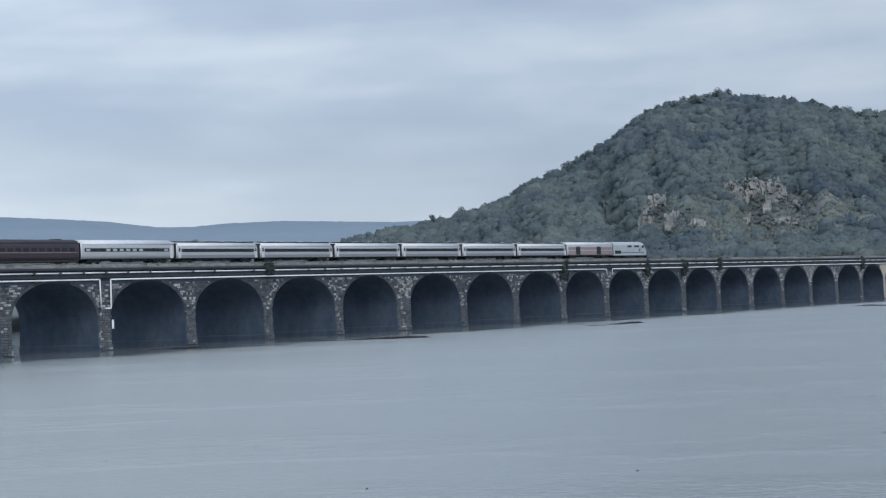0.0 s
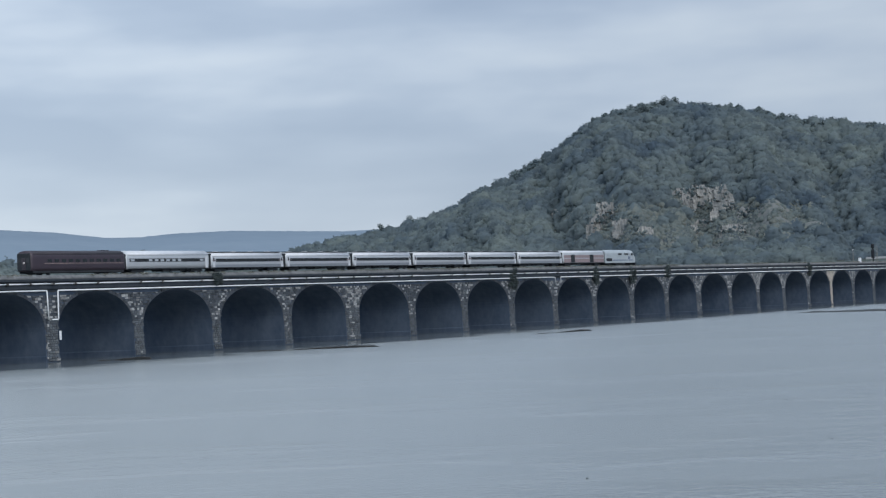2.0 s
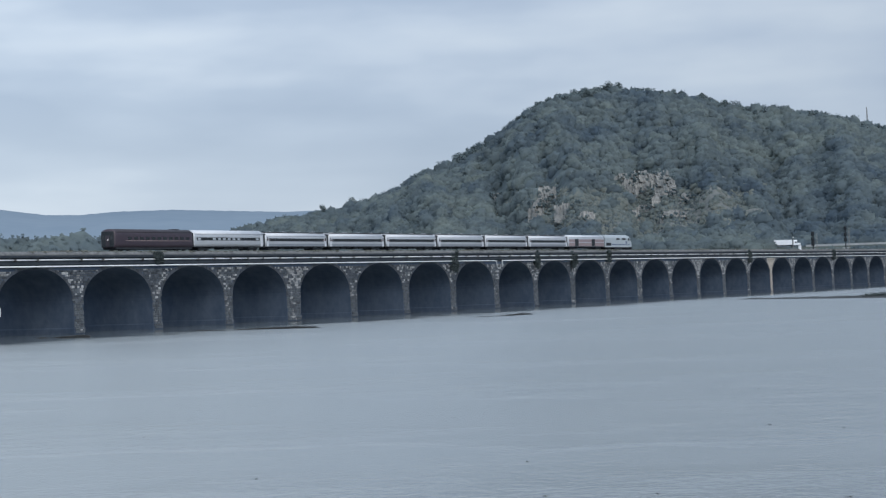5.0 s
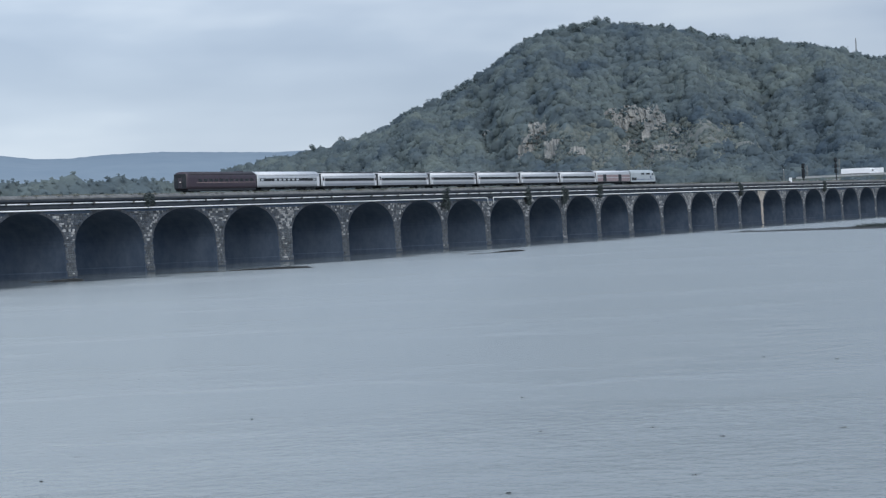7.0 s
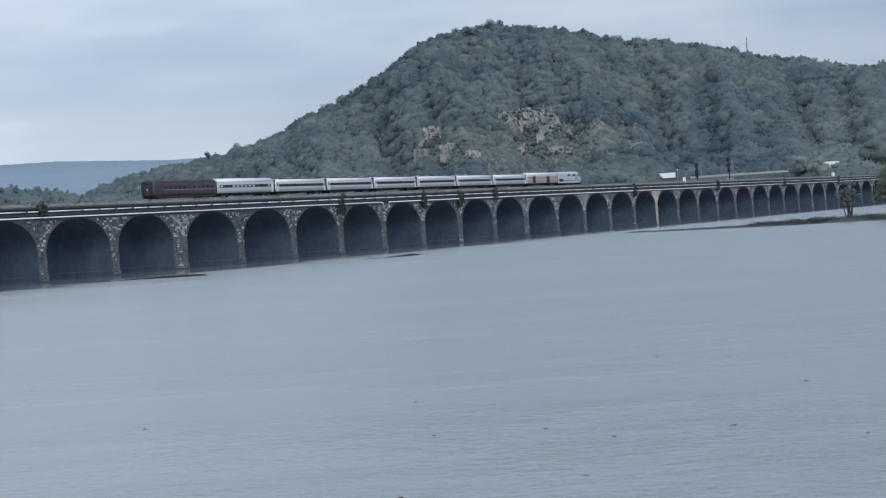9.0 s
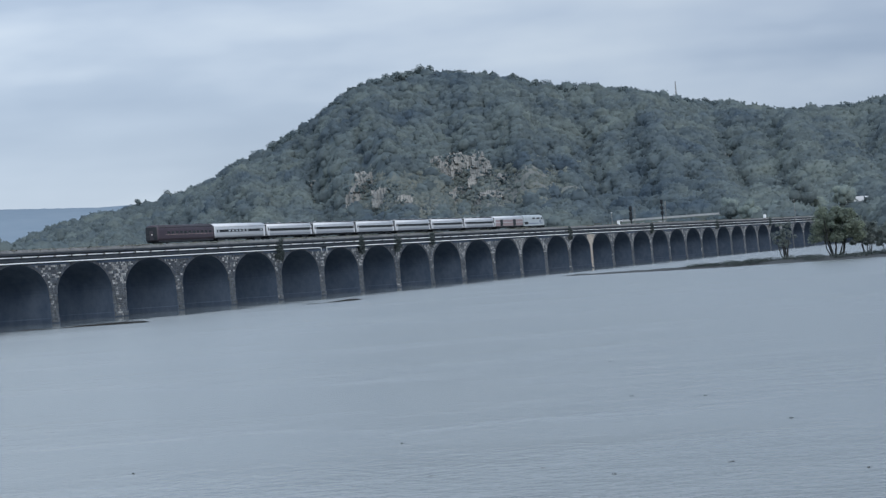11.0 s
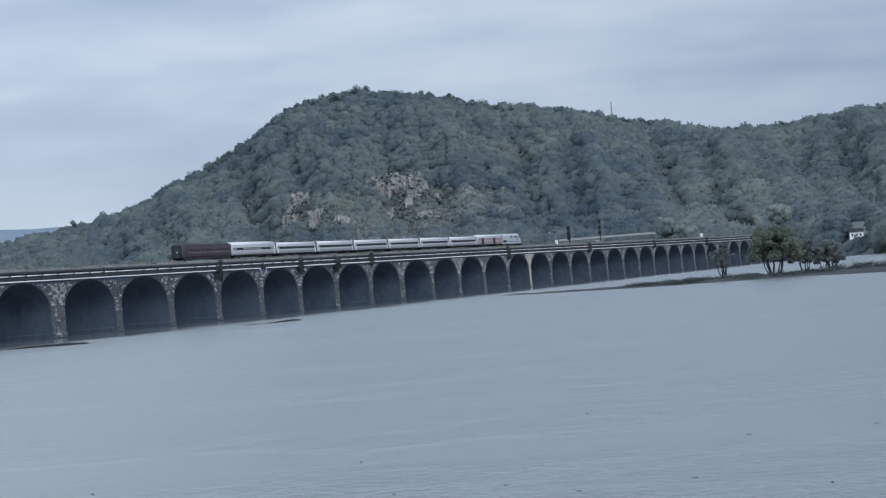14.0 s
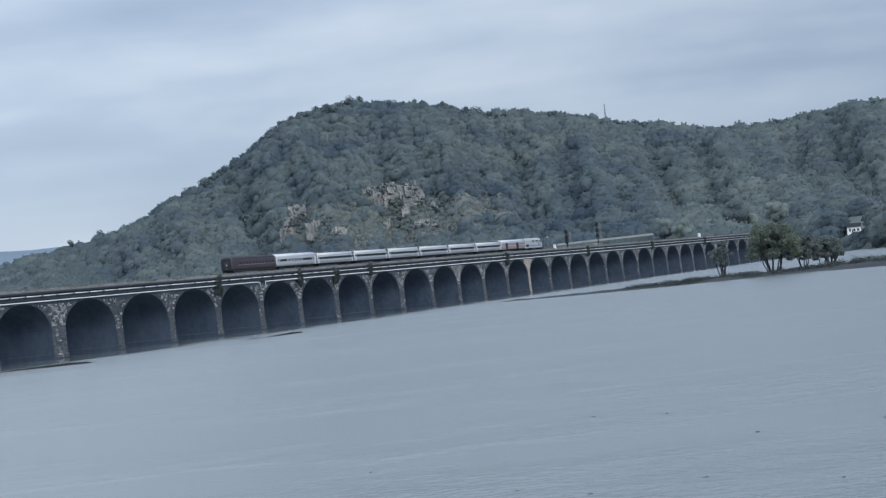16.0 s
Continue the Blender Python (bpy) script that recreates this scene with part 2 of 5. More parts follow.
PALE_CROWN = material("pale_willow_leaves", (0.115, 0.15, 0.155), (0.20, 0.235, 0.205), 0.08, 0.85, fine=0.6, spec=0.05)
BARK = material("dark_bark", (0.022, 0.025, 0.028), (0.055, 0.058, 0.060), 0.8, 0.95, bump=0.02)
SNAG = material("wet_black_wood", (0.014, 0.016, 0.018), (0.035, 0.036, 0.036), 0.8, 0.7, bump=0.02, spec=0.2)
ROCK = material("weathered_cliff_rock", (0.10, 0.11, 0.112), (0.31, 0.302, 0.278), 0.07, 0.95, bump=0.4, stretch=(1, 1, 0.35), fine=0.5)
SCRUB = material("dry_slope_scrub", (0.100, 0.124, 0.124), (0.180, 0.188, 0.162), 0.03, 0.92, fine=0.25, spec=0.05, leafy=0.1)
SCREE = material("scrubby_scree", (0.092, 0.108, 0.106), (0.160, 0.160, 0.143), 0.05, 0.95, fine=0.4)
# The ridge's blue is distance haze painted as base colour.
RIDGE_FAR = material("haze_blue_wooded_ridge", (0.185, 0.235, 0.285), (0.212, 0.262, 0.308), 0.004, 1.0, spec=0.0, fine=0.02)
WATER = water_material()


def crown_tones(m, size=7.0, amount=0.13):
    """Each tree of the canopy a little lighter or darker than the next, with fine leaf mottling."""
    n, l = m.node_tree.nodes, m.node_tree.links
    b = n["Principled BSDF"]
    src = b.inputs["Base Color"].links[0].from_socket
    g = n.new("ShaderNodeNewGeometry")
    out = src
    for kind, scale, amt in (("ShaderNodeTexVoronoi", 1 / size, amount), ("ShaderNodeTexNoise", 0.28, 0.20), ("ShaderNodeTexNoise", 0.9, 0.14)):
        t, hs, mr = n.new(kind), n.new("ShaderNodeHueSaturation"), n.new("ShaderNodeMapRange")
        t.inputs["Scale"].default_value = scale
        l.new(g.outputs["Position"], t.inputs["Vector"])
        mr.inputs["To Min"].default_value, mr.inputs["To Max"].default_value = 1 - amt, 1 + amt
        l.new(t.outputs["Color"], mr.inputs["Value"])
        l.new(mr.outputs["Result"], hs.inputs["Value"])
        l.new(out, hs.inputs["Color"])
        out = hs.outputs["Color"]
    l.new(out, b.inputs["Base Color"])
    l.new(out, n["Translucent BSDF"].inputs["Color"])
    bp = n.new("ShaderNodeBump")
    bp.inputs["Distance"].default_value, bp.inputs["Strength"].default_value = 0.5, 0.3
    l.new(t.outputs["Fac"], bp.inputs["Height"])
    l.new(bp.outputs["Normal"], b.inputs["Normal"])


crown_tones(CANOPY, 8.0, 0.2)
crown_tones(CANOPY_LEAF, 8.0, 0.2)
BAR_SCRUB = material("dark_bar_scrub", (0.045, 0.058, 0.062), (0.085, 0.100, 0.092), 0.3, 0.9, island=0.15, spec=0.05, leafy=0.2)
GRAVEL = material("gravel_bar", (0.016, 0.020, 0.023), (0.046, 0.052, 0.054), 0.2, 0.95, fine=2.0, bump=0.05)
STEEL = material("brushed_stainless", (0.40, 0.42, 0.44), (0.52, 0.54, 0.56), 0.6, 0.42, 0.35, stretch=(0.1, 1, 3))
FLUTED = material("dull_fluted_steel", (0.20, 0.22, 0.25), (0.30, 0.32, 0.345), 0.6, 0.5, 0.3, stretch=(0.1, 1, 12))
SILVER_ROOF = material("dull_silver_roof", (0.48, 0.50, 0.52), (0.64, 0.65, 0.67), 0.25, 0.5, 0.1)
GLASS_DARK = material("tinted_window_glass", (0.015, 0.018, 0.022), (0.03, 0.034, 0.04), 0.5, 0.12)
PANE_PALE = material("pale_reflecting_glass", (0.30, 0.33, 0.36), (0.44, 0.47, 0.50), 0.5, 0.15)
BLACK = material("sooty_black_steel", (0.018, 0.022, 0.027), (0.038, 0.043, 0.048), 1.0, 0.8, spec=0.2)
MAROON = material("dull_maroon_paint", (0.033, 0.024, 0.034), (0.048, 0.034, 0.045), 0.4, 0.5)
MAROON_ROOF = material("dark_maroon_roof", (0.026, 0.023, 0.030), (0.045, 0.039, 0.048), 0.4, 0.75)
GOLD = material("faded_gold_line", (0.20, 0.15, 0.14), (0.29, 0.22, 0.20), 0.5, 0.5)
RED = material("faded_red_band", (0.23, 0.18, 0.185), (0.29, 0.225, 0.23), 0.5, 0.5)
BLUE = material("dark_blue_stripe", (0.02, 0.045, 0.12), (0.03, 0.06, 0.15), 0.5, 0.5)
LOCO_GREY = material("pale_grey_locomotive_paint", (0.30, 0.34, 0.36), (0.41, 0.45, 0.47), 0.5, 0.5)
WHITE = material("white_vehicle_paint", (0.74, 0.76, 0.78), (0.84, 0.85, 0.86), 0.5, 0.4)
CONCRETE = material("road_concrete", (0.15, 0.145, 0.135), (0.26, 0.25, 0.23), 0.1, 0.9)
PALE_WALL = material("pale_road_wall", (0.24, 0.252, 0.258), (0.36, 0.372, 0.374), 0.1, 0.9)
ASPHALT = material("road_asphalt", (0.04, 0.04, 0.042), (0.07, 0.07, 0.07), 0.3, 0.9)
MARKER = material("pale_marker_lens", (0.55, 0.5, 0.48), (0.7, 0.65, 0.6), 1.0, 0.3)


# ---------------------------------------------------------------- builders
def link_mesh(name, me, mat, parent=None, label="", kind=""):
    me.materials.append(mat)
    ob = new(name, me)
    ob.parent = parent
    return tagged(ob, label, "", "", kind)


def part(name, bm, mat, parent, label="", smooth=False):
    me = bpy.data.meshes.new(name)
    if smooth:
        for f in bm.faces:
            f.smooth = True
    bm.to_mesh(me)
    bm.free()
    return link_mesh(name, me, mat, parent, label)


def bulk(name, verts, faces, mat, parent=None, label="", kind="", smooth=False):
    """One mesh from arrays: verts (n, 3) and faces (m, 3 or 4)."""
    me = bpy.data.meshes.new(name)
    verts, faces = np.asarray(verts, np.float32), np.asarray(faces, np.int32)
    m, c = faces.shape
    me.vertices.add(len(verts)), me.loops.add(m * c), me.polygons.add(m)
    me.vertices.foreach_set("co", verts.ravel())
    me.loops.foreach_set("vertex_index", faces.ravel())
    me.polygons.foreach_set("loop_start", np.arange(0, m * c, c, dtype=np.int32))
    me.polygons.foreach_set("use_smooth", np.full(m, smooth))
    me.update(calc_edges=True)
    me.validate()
    return link_mesh(name, me, mat, parent, label, kind)


def empty(name, m, label, category, group="", kind=""):
    ob = new(name)
    ob.matrix_basis = m
    return tagged(ob, label, category, group, kind)


def box(bm, x0, x1, y0, y1, z0, z1):
    vs = [bm.verts.new((x, y, z)) for x in (x0, x1) for y in (y0, y1) for z in (z0, z1)]
    for f in ((0, 1, 3, 2), (4, 6, 7, 5), (0, 4, 5, 1), (2, 3, 7, 6), (0, 2, 6, 4), (1, 5, 7, 3)):
        bm.faces.new([vs[i] for i in f])
    return bm


def bevel_box(x0, x1, y0, y1, z0, z1, w=0.03):
    bm = box(bmesh.new(), x0, x1, y0, y1, z0, z1)
    bmesh.ops.bevel(bm, geom=bm.edges[:], offset=w, segments=1, affect="EDGES")
    return bm


def tube(bm, pts, r, n=8):
    """A round bar along the points, closed at both ends."""
    pts = [Vector(p) for p in pts]
    rings = []
    for i, p in enumerate(pts):
        d = (pts[min(i + 1, len(pts) - 1)] - pts[max(i - 1, 0)]).normalized()
        s = d.cross(Vector((0, 0, 1)) if abs(d.z) < 0.9 else Vector((0, 1, 0))).normalized()
        q = d.cross(s)
        rr = r[i] if isinstance(r, (list, tuple)) else r
        rings.append([bm.verts.new(p + rr * (math.cos(2 * math.pi * j / n) * s + math.sin(2 * math.pi * j / n) * q)) for j in range(n)])
    for a, b in zip(rings, rings[1:]):
        for j in range(n):
            bm.faces.new((a[j], a[(j + 1) % n], b[(j + 1) % n], b[j]))
    bm.faces.new(rings[0][::-1]), bm.faces.new(rings[-1])
    return bm


def prism(bm, prof, x0, x1):
    """A closed profile of (y, z) drawn along x."""
    a, b = ([bm.verts.new((x, y, z)) for y, z in prof] for x in (x0, x1))
    k = len(prof)
    for j in range(k):
        bm.faces.new((a[j], a[(j + 1) % k], b[(j + 1) % k], b[j]))
    bm.faces.new(a[::-1]), bm.faces.new(b)
    return bm


ICO = bmesh.new()
bmesh.ops.create_icosphere(ICO, subdivisions=2, radius=1)
ICO_V = np.array([v.co[:] for v in ICO.verts])
ICO_F = np.array([[v.index for v in f.verts] for f in ICO.faces])
ICO.free()
rng = np.random.default_rng(7)


def crowns(name, spots, radii, mat, parent=None, label="", kind="", leaves=40, leaf=0.10, flat=0.85, core=0.86, leaf_mat=None, soft=1.5):
    """Lumpy crowns with loose sprays of leaves standing out of them: spots (n, 3) at each crown's middle, radii (n,)."""
    n, v = len(spots), len(ICO_V)
    spots, radii = np.asarray(spots, float), np.asarray(radii, float)
    dirs = rng.normal(size=(n, 9, 3))
    dirs /= np.linalg.norm(dirs, axis=2, keepdims=True)
    lump = 0.78 + 0.30 * np.clip(np.einsum("vk,nlk->nvl", ICO_V, dirs).max(2) - 0.45, 0, 1) / 0.55
    lump = lump + rng.uniform(-0.05, 0.05, (n, v))
    shape = np.stack([rng.uniform(0.85, 1.15, n), rng.uniform(0.85, 1.15, n), rng.uniform(flat * 0.85, flat * 1.2, n)], 1)
    pts = ICO_V[None] * lump[..., None] * (radii[:, None] * shape)[:, None] + spots[:, None]
    faces = ICO_F[None] + (np.arange(n) * v)[:, None, None]
    # leaves and normals lean to each crown's open slope side, flattening shade like haze
    lean = np.stack([-spots[:, 0], -spots[:, 1], 0 * spots[:, 2]], 1)
    lean = 0.62 * lean / np.linalg.norm(lean, axis=1, keepdims=True) + np.array([0, 0, 0.7])
    vs, fs = [(spots[:, None] + (pts - spots[:, None]) * core).reshape(-1, 3)], [faces.reshape(-1, 3)]
    if leaves:
        pick = rng.integers(0, v, (n, leaves))
        at = np.take_along_axis(pts, pick[..., None].repeat(3, 2), 1)
        out = (at - spots[:, None]) * rng.uniform(0.9, 1.04, (n, leaves, 1)) + spots[:, None] + rng.normal(size=(n, leaves, 3)) * np.minimum(radii * 0.06, 0.22)[:, None, None]
        size = (radii * leaf)[:, None, None, None] * np.ones((n, leaves, 1, 1))
        # sprays are mirrored to the open river side, so no dark leaf backs show
        open_side = lean[:, None] * np.array([1, 1, 0]) / 0.62
        off = out - spots[:, None]
        out = out - 2 * np.minimum(0, (off * open_side).sum(2, keepdims=True)) * open_side
        soft_leaf = (out - spots[:, None]) / radii[:, None, None]
        tri = leaf_tris(out.reshape(-1, 3), (0.7 * soft_leaf + 0.9 * open_side + np.array([0, 0, 0.3])).reshape(-1, 3), size.reshape(-1, 1), 0.2)
        vs.append(tri.reshape(-1, 3))
        fs.append(np.arange(n * leaves * 3).reshape(-1, 3) + n * v)
    ob = bulk(name, np.concatenate(vs), np.concatenate(fs), mat, parent, label, kind, True)
    # bent shading normals even out light and dark over the crowns
    nrm = [(ICO_V[None] * soft + lean[:, None]).reshape(-1, 3)]
    if leaves:
        nrm.append((soft_leaf * soft + lean[:, None]).reshape(-1, 3).repeat(3, 0))
    nrm = np.concatenate(nrm)
    nrm /= np.linalg.norm(nrm, axis=1, keepdims=True)
    ob.data.attributes.new("custom_normal", "FLOAT_VECTOR", "POINT").data.foreach_set("vector", nrm.astype(np.float32).ravel())
    ob.data.materials.append(leaf_mat or CANOPY_LEAF)
    slot = np.zeros(len(ob.data.polygons), np.int32)
    slot[n * len(ICO_F):] = 1
    ob.data.polygons.foreach_set("material_index", slot)
    return ob


def leaf_tris(at, facing, size, stray=0.38):
    """Small three-cornered leaf sprays at the points, turned roughly the way they face."""
    n = facing + rng.normal(size=facing.shape) * stray
    n /= np.linalg.norm(n, axis=1, keepdims=True)
    e1 = np.cross(n, rng.normal(size=n.shape))
    e1 /= np.linalg.norm(e1, axis=1, keepdims=True)
    e2 = np.cross(n, e1)
    s = size * rng.uniform(0.6, 1.5, (len(at), 1))
    return np.stack([at + e1 * s, at - e1 * s * 0.6 + e2 * s * 0.9, at - e1 * s * 0.5 - e2 * s * 0.9], 1)


def leaf_cloud(name, blobs, count, size, mat, parent=None, label="", kind=""):
    """Many small leaves spread through ellipsoids (x, y, z, rx, ry, rz)."""
    blobs = np.asarray(blobs, float)
    pick = rng.integers(0, len(blobs), count)
    d = rng.normal(size=(count, 3))
    d *= (rng.uniform(0.25, 1, (count, 1)) ** 0.45) / np.linalg.norm(d, axis=1, keepdims=True)
    at = blobs[pick, :3] + d * blobs[pick, 3:]
    tri = leaf_tris(at, d * 1.0 + np.array([0, 0, 0.55]), size * 1.2)
    return bulk(name, tri.reshape(-1, 3), np.arange(count * 3).reshape(-1, 3), mat, parent, label, kind)


# ---------------------------------------------------------------- river, banks and hills
HILL_AZ = (-60, -14, -8, -4, -2.69, -1.36, -0.32, 0.6, 1.01, 1.76, 2.44, 3.26, 4.16, 4.76, 5.39, 6.25, 7.49, 8.43, 9.71, 10.28, 11.52, 13.49, 14.15, 15.21, 16.34, 17.36, 18.52, 19.69, 21.1, 26, 60)
HILL_EL = (0.5, 0.5, 0.5, 0.95, 1.5, 1.80, 1.98, 2.14, 2.20, 2.50, 2.9, 3.24, 3.70, 4.06, 4.50, 4.83, 4.92, 4.77, 4.56, 4.38, 4.2, 3.84, 3.62, 3.45, 3.13, 3.10, 3.15, 3.27, 3.39, 3.9, 3.0)
RIDGE_R = 2000.0


def shore(az):
    return np.interp(az, (-60, -5, 0, 9, 13, 16, 18, 19.5, 21, 26, 60), (720, 730, 1250, 1240, 1230, 1200, 1230, 1080, 1015, 1000, 900))


def ridge_top(az):
    return EYE_Z + RIDGE_R * np.tan(np.radians(np.interp(az, HILL_AZ, HILL_EL))) - 7.0


def terrain(x, y):
    """Height of the ground at (x, y): near bank, river bed, far bank with the road's shelf, wooded hill."""
    x, y = np.asarray(x, float), np.asarray(y, float)
    r, az = np.hypot(x, y), np.degrees(np.arctan2(x, y))
    near = np.where((np.abs(az) > 75) | (r < 10), 5.0, 5.0 - 8.0 * np.clip((r - 10) / 14, 0, 1))
    r0 = shore(az)
    foot = r0 + 130
    bank = -3 + 11 * np.clip((r - r0 + 10) / 45, 0, 1) ** 0.8 + 9 * np.clip((r - r0 - 40) / 80, 0, 1) * np.clip((az + 3) / 6, 0, 1)
    top = ridge_top(az)
    s = np.clip((r - foot) / (RIDGE_R - foot), 0, 1)
    prof = 0.62 * s ** 1.25 + 0.38 * (s * s * (3 - 2 * s))
    back = np.clip((r - RIDGE_R) / 900, 0, 1)
    hill = (top - 8 - 9 * np.clip((az + 3) / 6, 0, 1)) * prof * (1 - 0.75 * back * back * (3 - 2 * back))
    gullies = 12 * np.sin(az * 1.7 + 0.006 * r) * np.sin(np.pi * s) + 5 * np.sin(az * 5.3 + 1.0 + 0.007 * r) * np.sin(np.pi * s)
    far = bank + hill + gullies * np.clip(top / 120, 0, 1)
    return np.where((r < 600) | (np.abs(az) > 75), near, far)


AZS = np.concatenate([np.linspace(-180, -16, 24)[:-1], np.linspace(-16, 28, 221), np.linspace(28, 180, 22)[1:]])
RS = np.concatenate([[0.01, 4, 9, 10, 17, 24, 60, 250, 700], np.linspace(950, 1450, 40), np.linspace(1470, 2300, 50), np.linspace(2400, 4900, 14)])
aa, rr = np.meshgrid(np.radians(AZS), RS, indexing="ij")
gx, gy = rr * np.sin(aa), rr * np.cos(aa)
gz = terrain(gx, gy)
na, nr = gx.shape
idx = np.arange(na * nr).reshape(na, nr)
quads = np.stack([idx[:-1, :-1], idx[:-1, 1:], idx[1:, 1:], idx[1:, :-1]], -1).reshape(-1, 4)[:, ::-1]
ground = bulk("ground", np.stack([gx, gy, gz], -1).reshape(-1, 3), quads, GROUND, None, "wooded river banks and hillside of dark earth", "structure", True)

ring = np.concatenate([[0.01], np.geomspace(5, 4900, 60)])
wa = np.radians(np.arange(0, 360, 6))
wx, wy = np.outer(ring, np.sin(wa)), np.outer(ring, np.cos(wa))
wi = np.arange(wx.size).reshape(wx.shape)
wq = np.stack([wi[:-1], np.roll(wi, -1, 1)[:-1], np.roll(wi, -1, 1)[1:], wi[1:]], -1).reshape(-1, 4)
water = bulk("water", np.stack([wx, wy, 0 * wx], -1).reshape(-1, 3), wq, WATER, None, "wide grey river with small wind ripples", "structure", True)

# far ridge closing the valley, haze put into its blue colour
FAR_AZ = (-50, -30, -16, -11.34, -9.93, -8.64, -7.35, -6.48, -5.6, -4.14, -2.68, -1.21, 1, 6, 30)
FAR_EL = (2.0, 2.2, 2.5, 2.45, 2.35, 2.24, 2.05, 2.03, 2.09, 2.1, 2.03, 1.96, 1.98, 1.7, 1.5)
fa = np.linspace(-50, 30, 641)
fe = np.interp(fa, FAR_AZ, FAR_EL) + 0.012 * np.array([noise.noise((a * 6, 0, 0)) + 0.6 * noise.noise((a * 25, 3, 0)) for a in fa])
rows_r = np.array([3300, 3700, 4100, 4500, 4800.0])
lift = np.array([-0.02, 0.45, 0.85, 1.0, 0.3])
fx, fy = np.outer(np.sin(np.radians(fa)), rows_r), np.outer(np.cos(np.radians(fa)), rows_r)
fz = EYE_Z + np.outer(np.tan(np.radians(fe)), lift * rows_r)
fi = np.arange(fx.size).reshape(fx.shape)
fq = np.stack([fi[:-1, :-1], fi[:-1, 1:], fi[1:, 1:], fi[1:, :-1]], -1).reshape(-1, 4)[:, ::-1]
bulk("backdrop", np.stack([fx, fy, fz], -1).reshape(-1, 3), fq, RIDGE_FAR, None, "long wooded ridge in the far distance, coloured blue for haze", "structure", True)

# cliffs and scree: azimuth, elevation in degrees, half width, half height in metres
CLIFFS = ((8.15, 2.16, 13, 17), (8.62, 2.02, 9, 20), (7.62, 2.26, 10, 12), (5.60, 1.85, 8, 16), (5.30, 1.60, 6, 12), (6.10, 1.66, 9, 9), (8.15, 1.62, 8, 6), (8.85, 1.45, 10, 6), (4.3, 2.08, 5, 6), (7.8, 1.52, 6, 5), (6.6, 1.5, 6, 6), (9.2, 1.85, 6, 7), (15.2, 2.05, 8, 4))
BARE = ((9.6, 1.85, 34, 10), (10.6, 1.5, 26, 7), (9.0, 1.25, 40, 5), (14.6, 2.1, 12, 8), (7.2, 1.3, 22, 4))


def on_slope(az, el):
    """Point of the hillside seen under these angles from the eye."""
    r = np.linspace(1100, 2000, 901)
    x, y = r * math.sin(radians(az)), r * math.cos(radians(az))
    z = terrain(x, y)
    i = int(np.argmax(z - EYE_Z - r * math.tan(radians(el)) > 0))
    return Vector((x[i], y[i], z[i]))


def cliff(az, el, hw, hh):
    """A rock face broken into upright slabs, ragged at its edges, with shrubs rooted in it."""
    c = on_slope(az, el)
    turn = Matrix.Rotation(-radians(az), 3, "Z")
    nu, nv = int(hw * 2 / 0.55), int(hh * 2 / 0.8)
    vs, fs = [], []
    for i in range(nu + 1):
        for j in range(nv + 1):
            u, v = (2 * i / nu - 1) * hw, (2 * j / nv - 1) * hh
            wob = u + 0.8 * noise.noise((u * 0.3, v * 0.25, az))
            slab = 1.5 * noise.cell(Vector((wob * 0.42, v * 0.13 + 3, az))) + 0.7 * noise.cell(Vector((wob * 0.9, v * 0.3, az + 4)))
            d = 3.0 + slab - v * 0.62 + 1.4 * noise.noise((u * 0.11, v * 0.1, az)) + random.uniform(-0.12, 0.12)
            vs.append((c + turn @ Vector((u, -d, v)))[:])
    for i in range(nu):
        for j in range(nv):
            u, v = 2 * (i + 0.5) / nu - 1, 2 * (j + 0.5) / nv - 1
            if u * u + v * v + 0.75 * noise.noise((u * 2.2, v * 2.2, az * 3)) + 0.3 * noise.noise((u * 7, v * 5, az)) < 1.0:
                a = i * (nv + 1) + j
                fs.append((a, a + nv + 1, a + nv + 2, a + 1))
    ob = bulk("cliff", vs, fs, ROCK, None, "pale weathered rock cliff on the wooded hillside")
    sh = [tuple(c + turn @ Vector((random.uniform(-hw, hw), -4.6 + random.uniform(-1, 1) - v * 0.62, v))) + (r, r, r * 0.8) for v, r in ((random.uniform(-hh, hh), random.uniform(0.8, 1.9)) for _ in range(int(hw * hh * 0.22) + 4))]
    leaf_cloud("shrub", sh, 60 * len(sh), 0.36, FOREST, ob, "shrubs rooted in the rock")
    return tagged(ob, "", "cliff", "rock outcrops on the hill")


for row in CLIFFS:
    cliff(*row)
CLEAR = [(*on_slope(az, el)[:], hw, hh, az) for az, el, hw, hh in CLIFFS + BARE]
for k, (x, y, z, hw, hh, az) in enumerate(CLEAR[len(CLIFFS):]):
    u, v = np.meshgrid(np.linspace(-1, 1, 25), np.linspace(-1, 1, 15), indexing="ij")
    ca, sa = math.cos(radians(az)), math.sin(radians(az))
    f = 1 + 0.2 * np.array([noise.noise((q * 2, w * 2, k)) for q, w in zip(u.ravel(), v.ravel())]).reshape(u.shape)
    px, py = x + u * hw * f * ca + v * hh * 2.4 * f * sa, y - u * hw * f * sa + v * hh * 2.4 * f * ca
    pz = terrain(px, py) + 1.5 * (1 - np.maximum(abs(u), abs(v)) ** 2) - 0.2
    i = np.arange(u.size).reshape(u.shape)
    sq = np.stack([i[:-1, :-1], i[1:, :-1], i[1:, 1:], i[:-1, 1:]], -1).reshape(-1, 4)
    tagged(bulk("scree_slope", np.stack([px, py, pz], -1).reshape(-1, 3), sq, SCREE, None, "bare brown scree and scrub on the hillside"), "", "scree", "bare slopes of the hill")

# the hill's woods: one canopy of overlapping crowns, rough with leaf sprays
CA = np.arange(-13.0, 25.0, 0.08)
CR = np.arange(1150.0, 2046.0, 4.0)
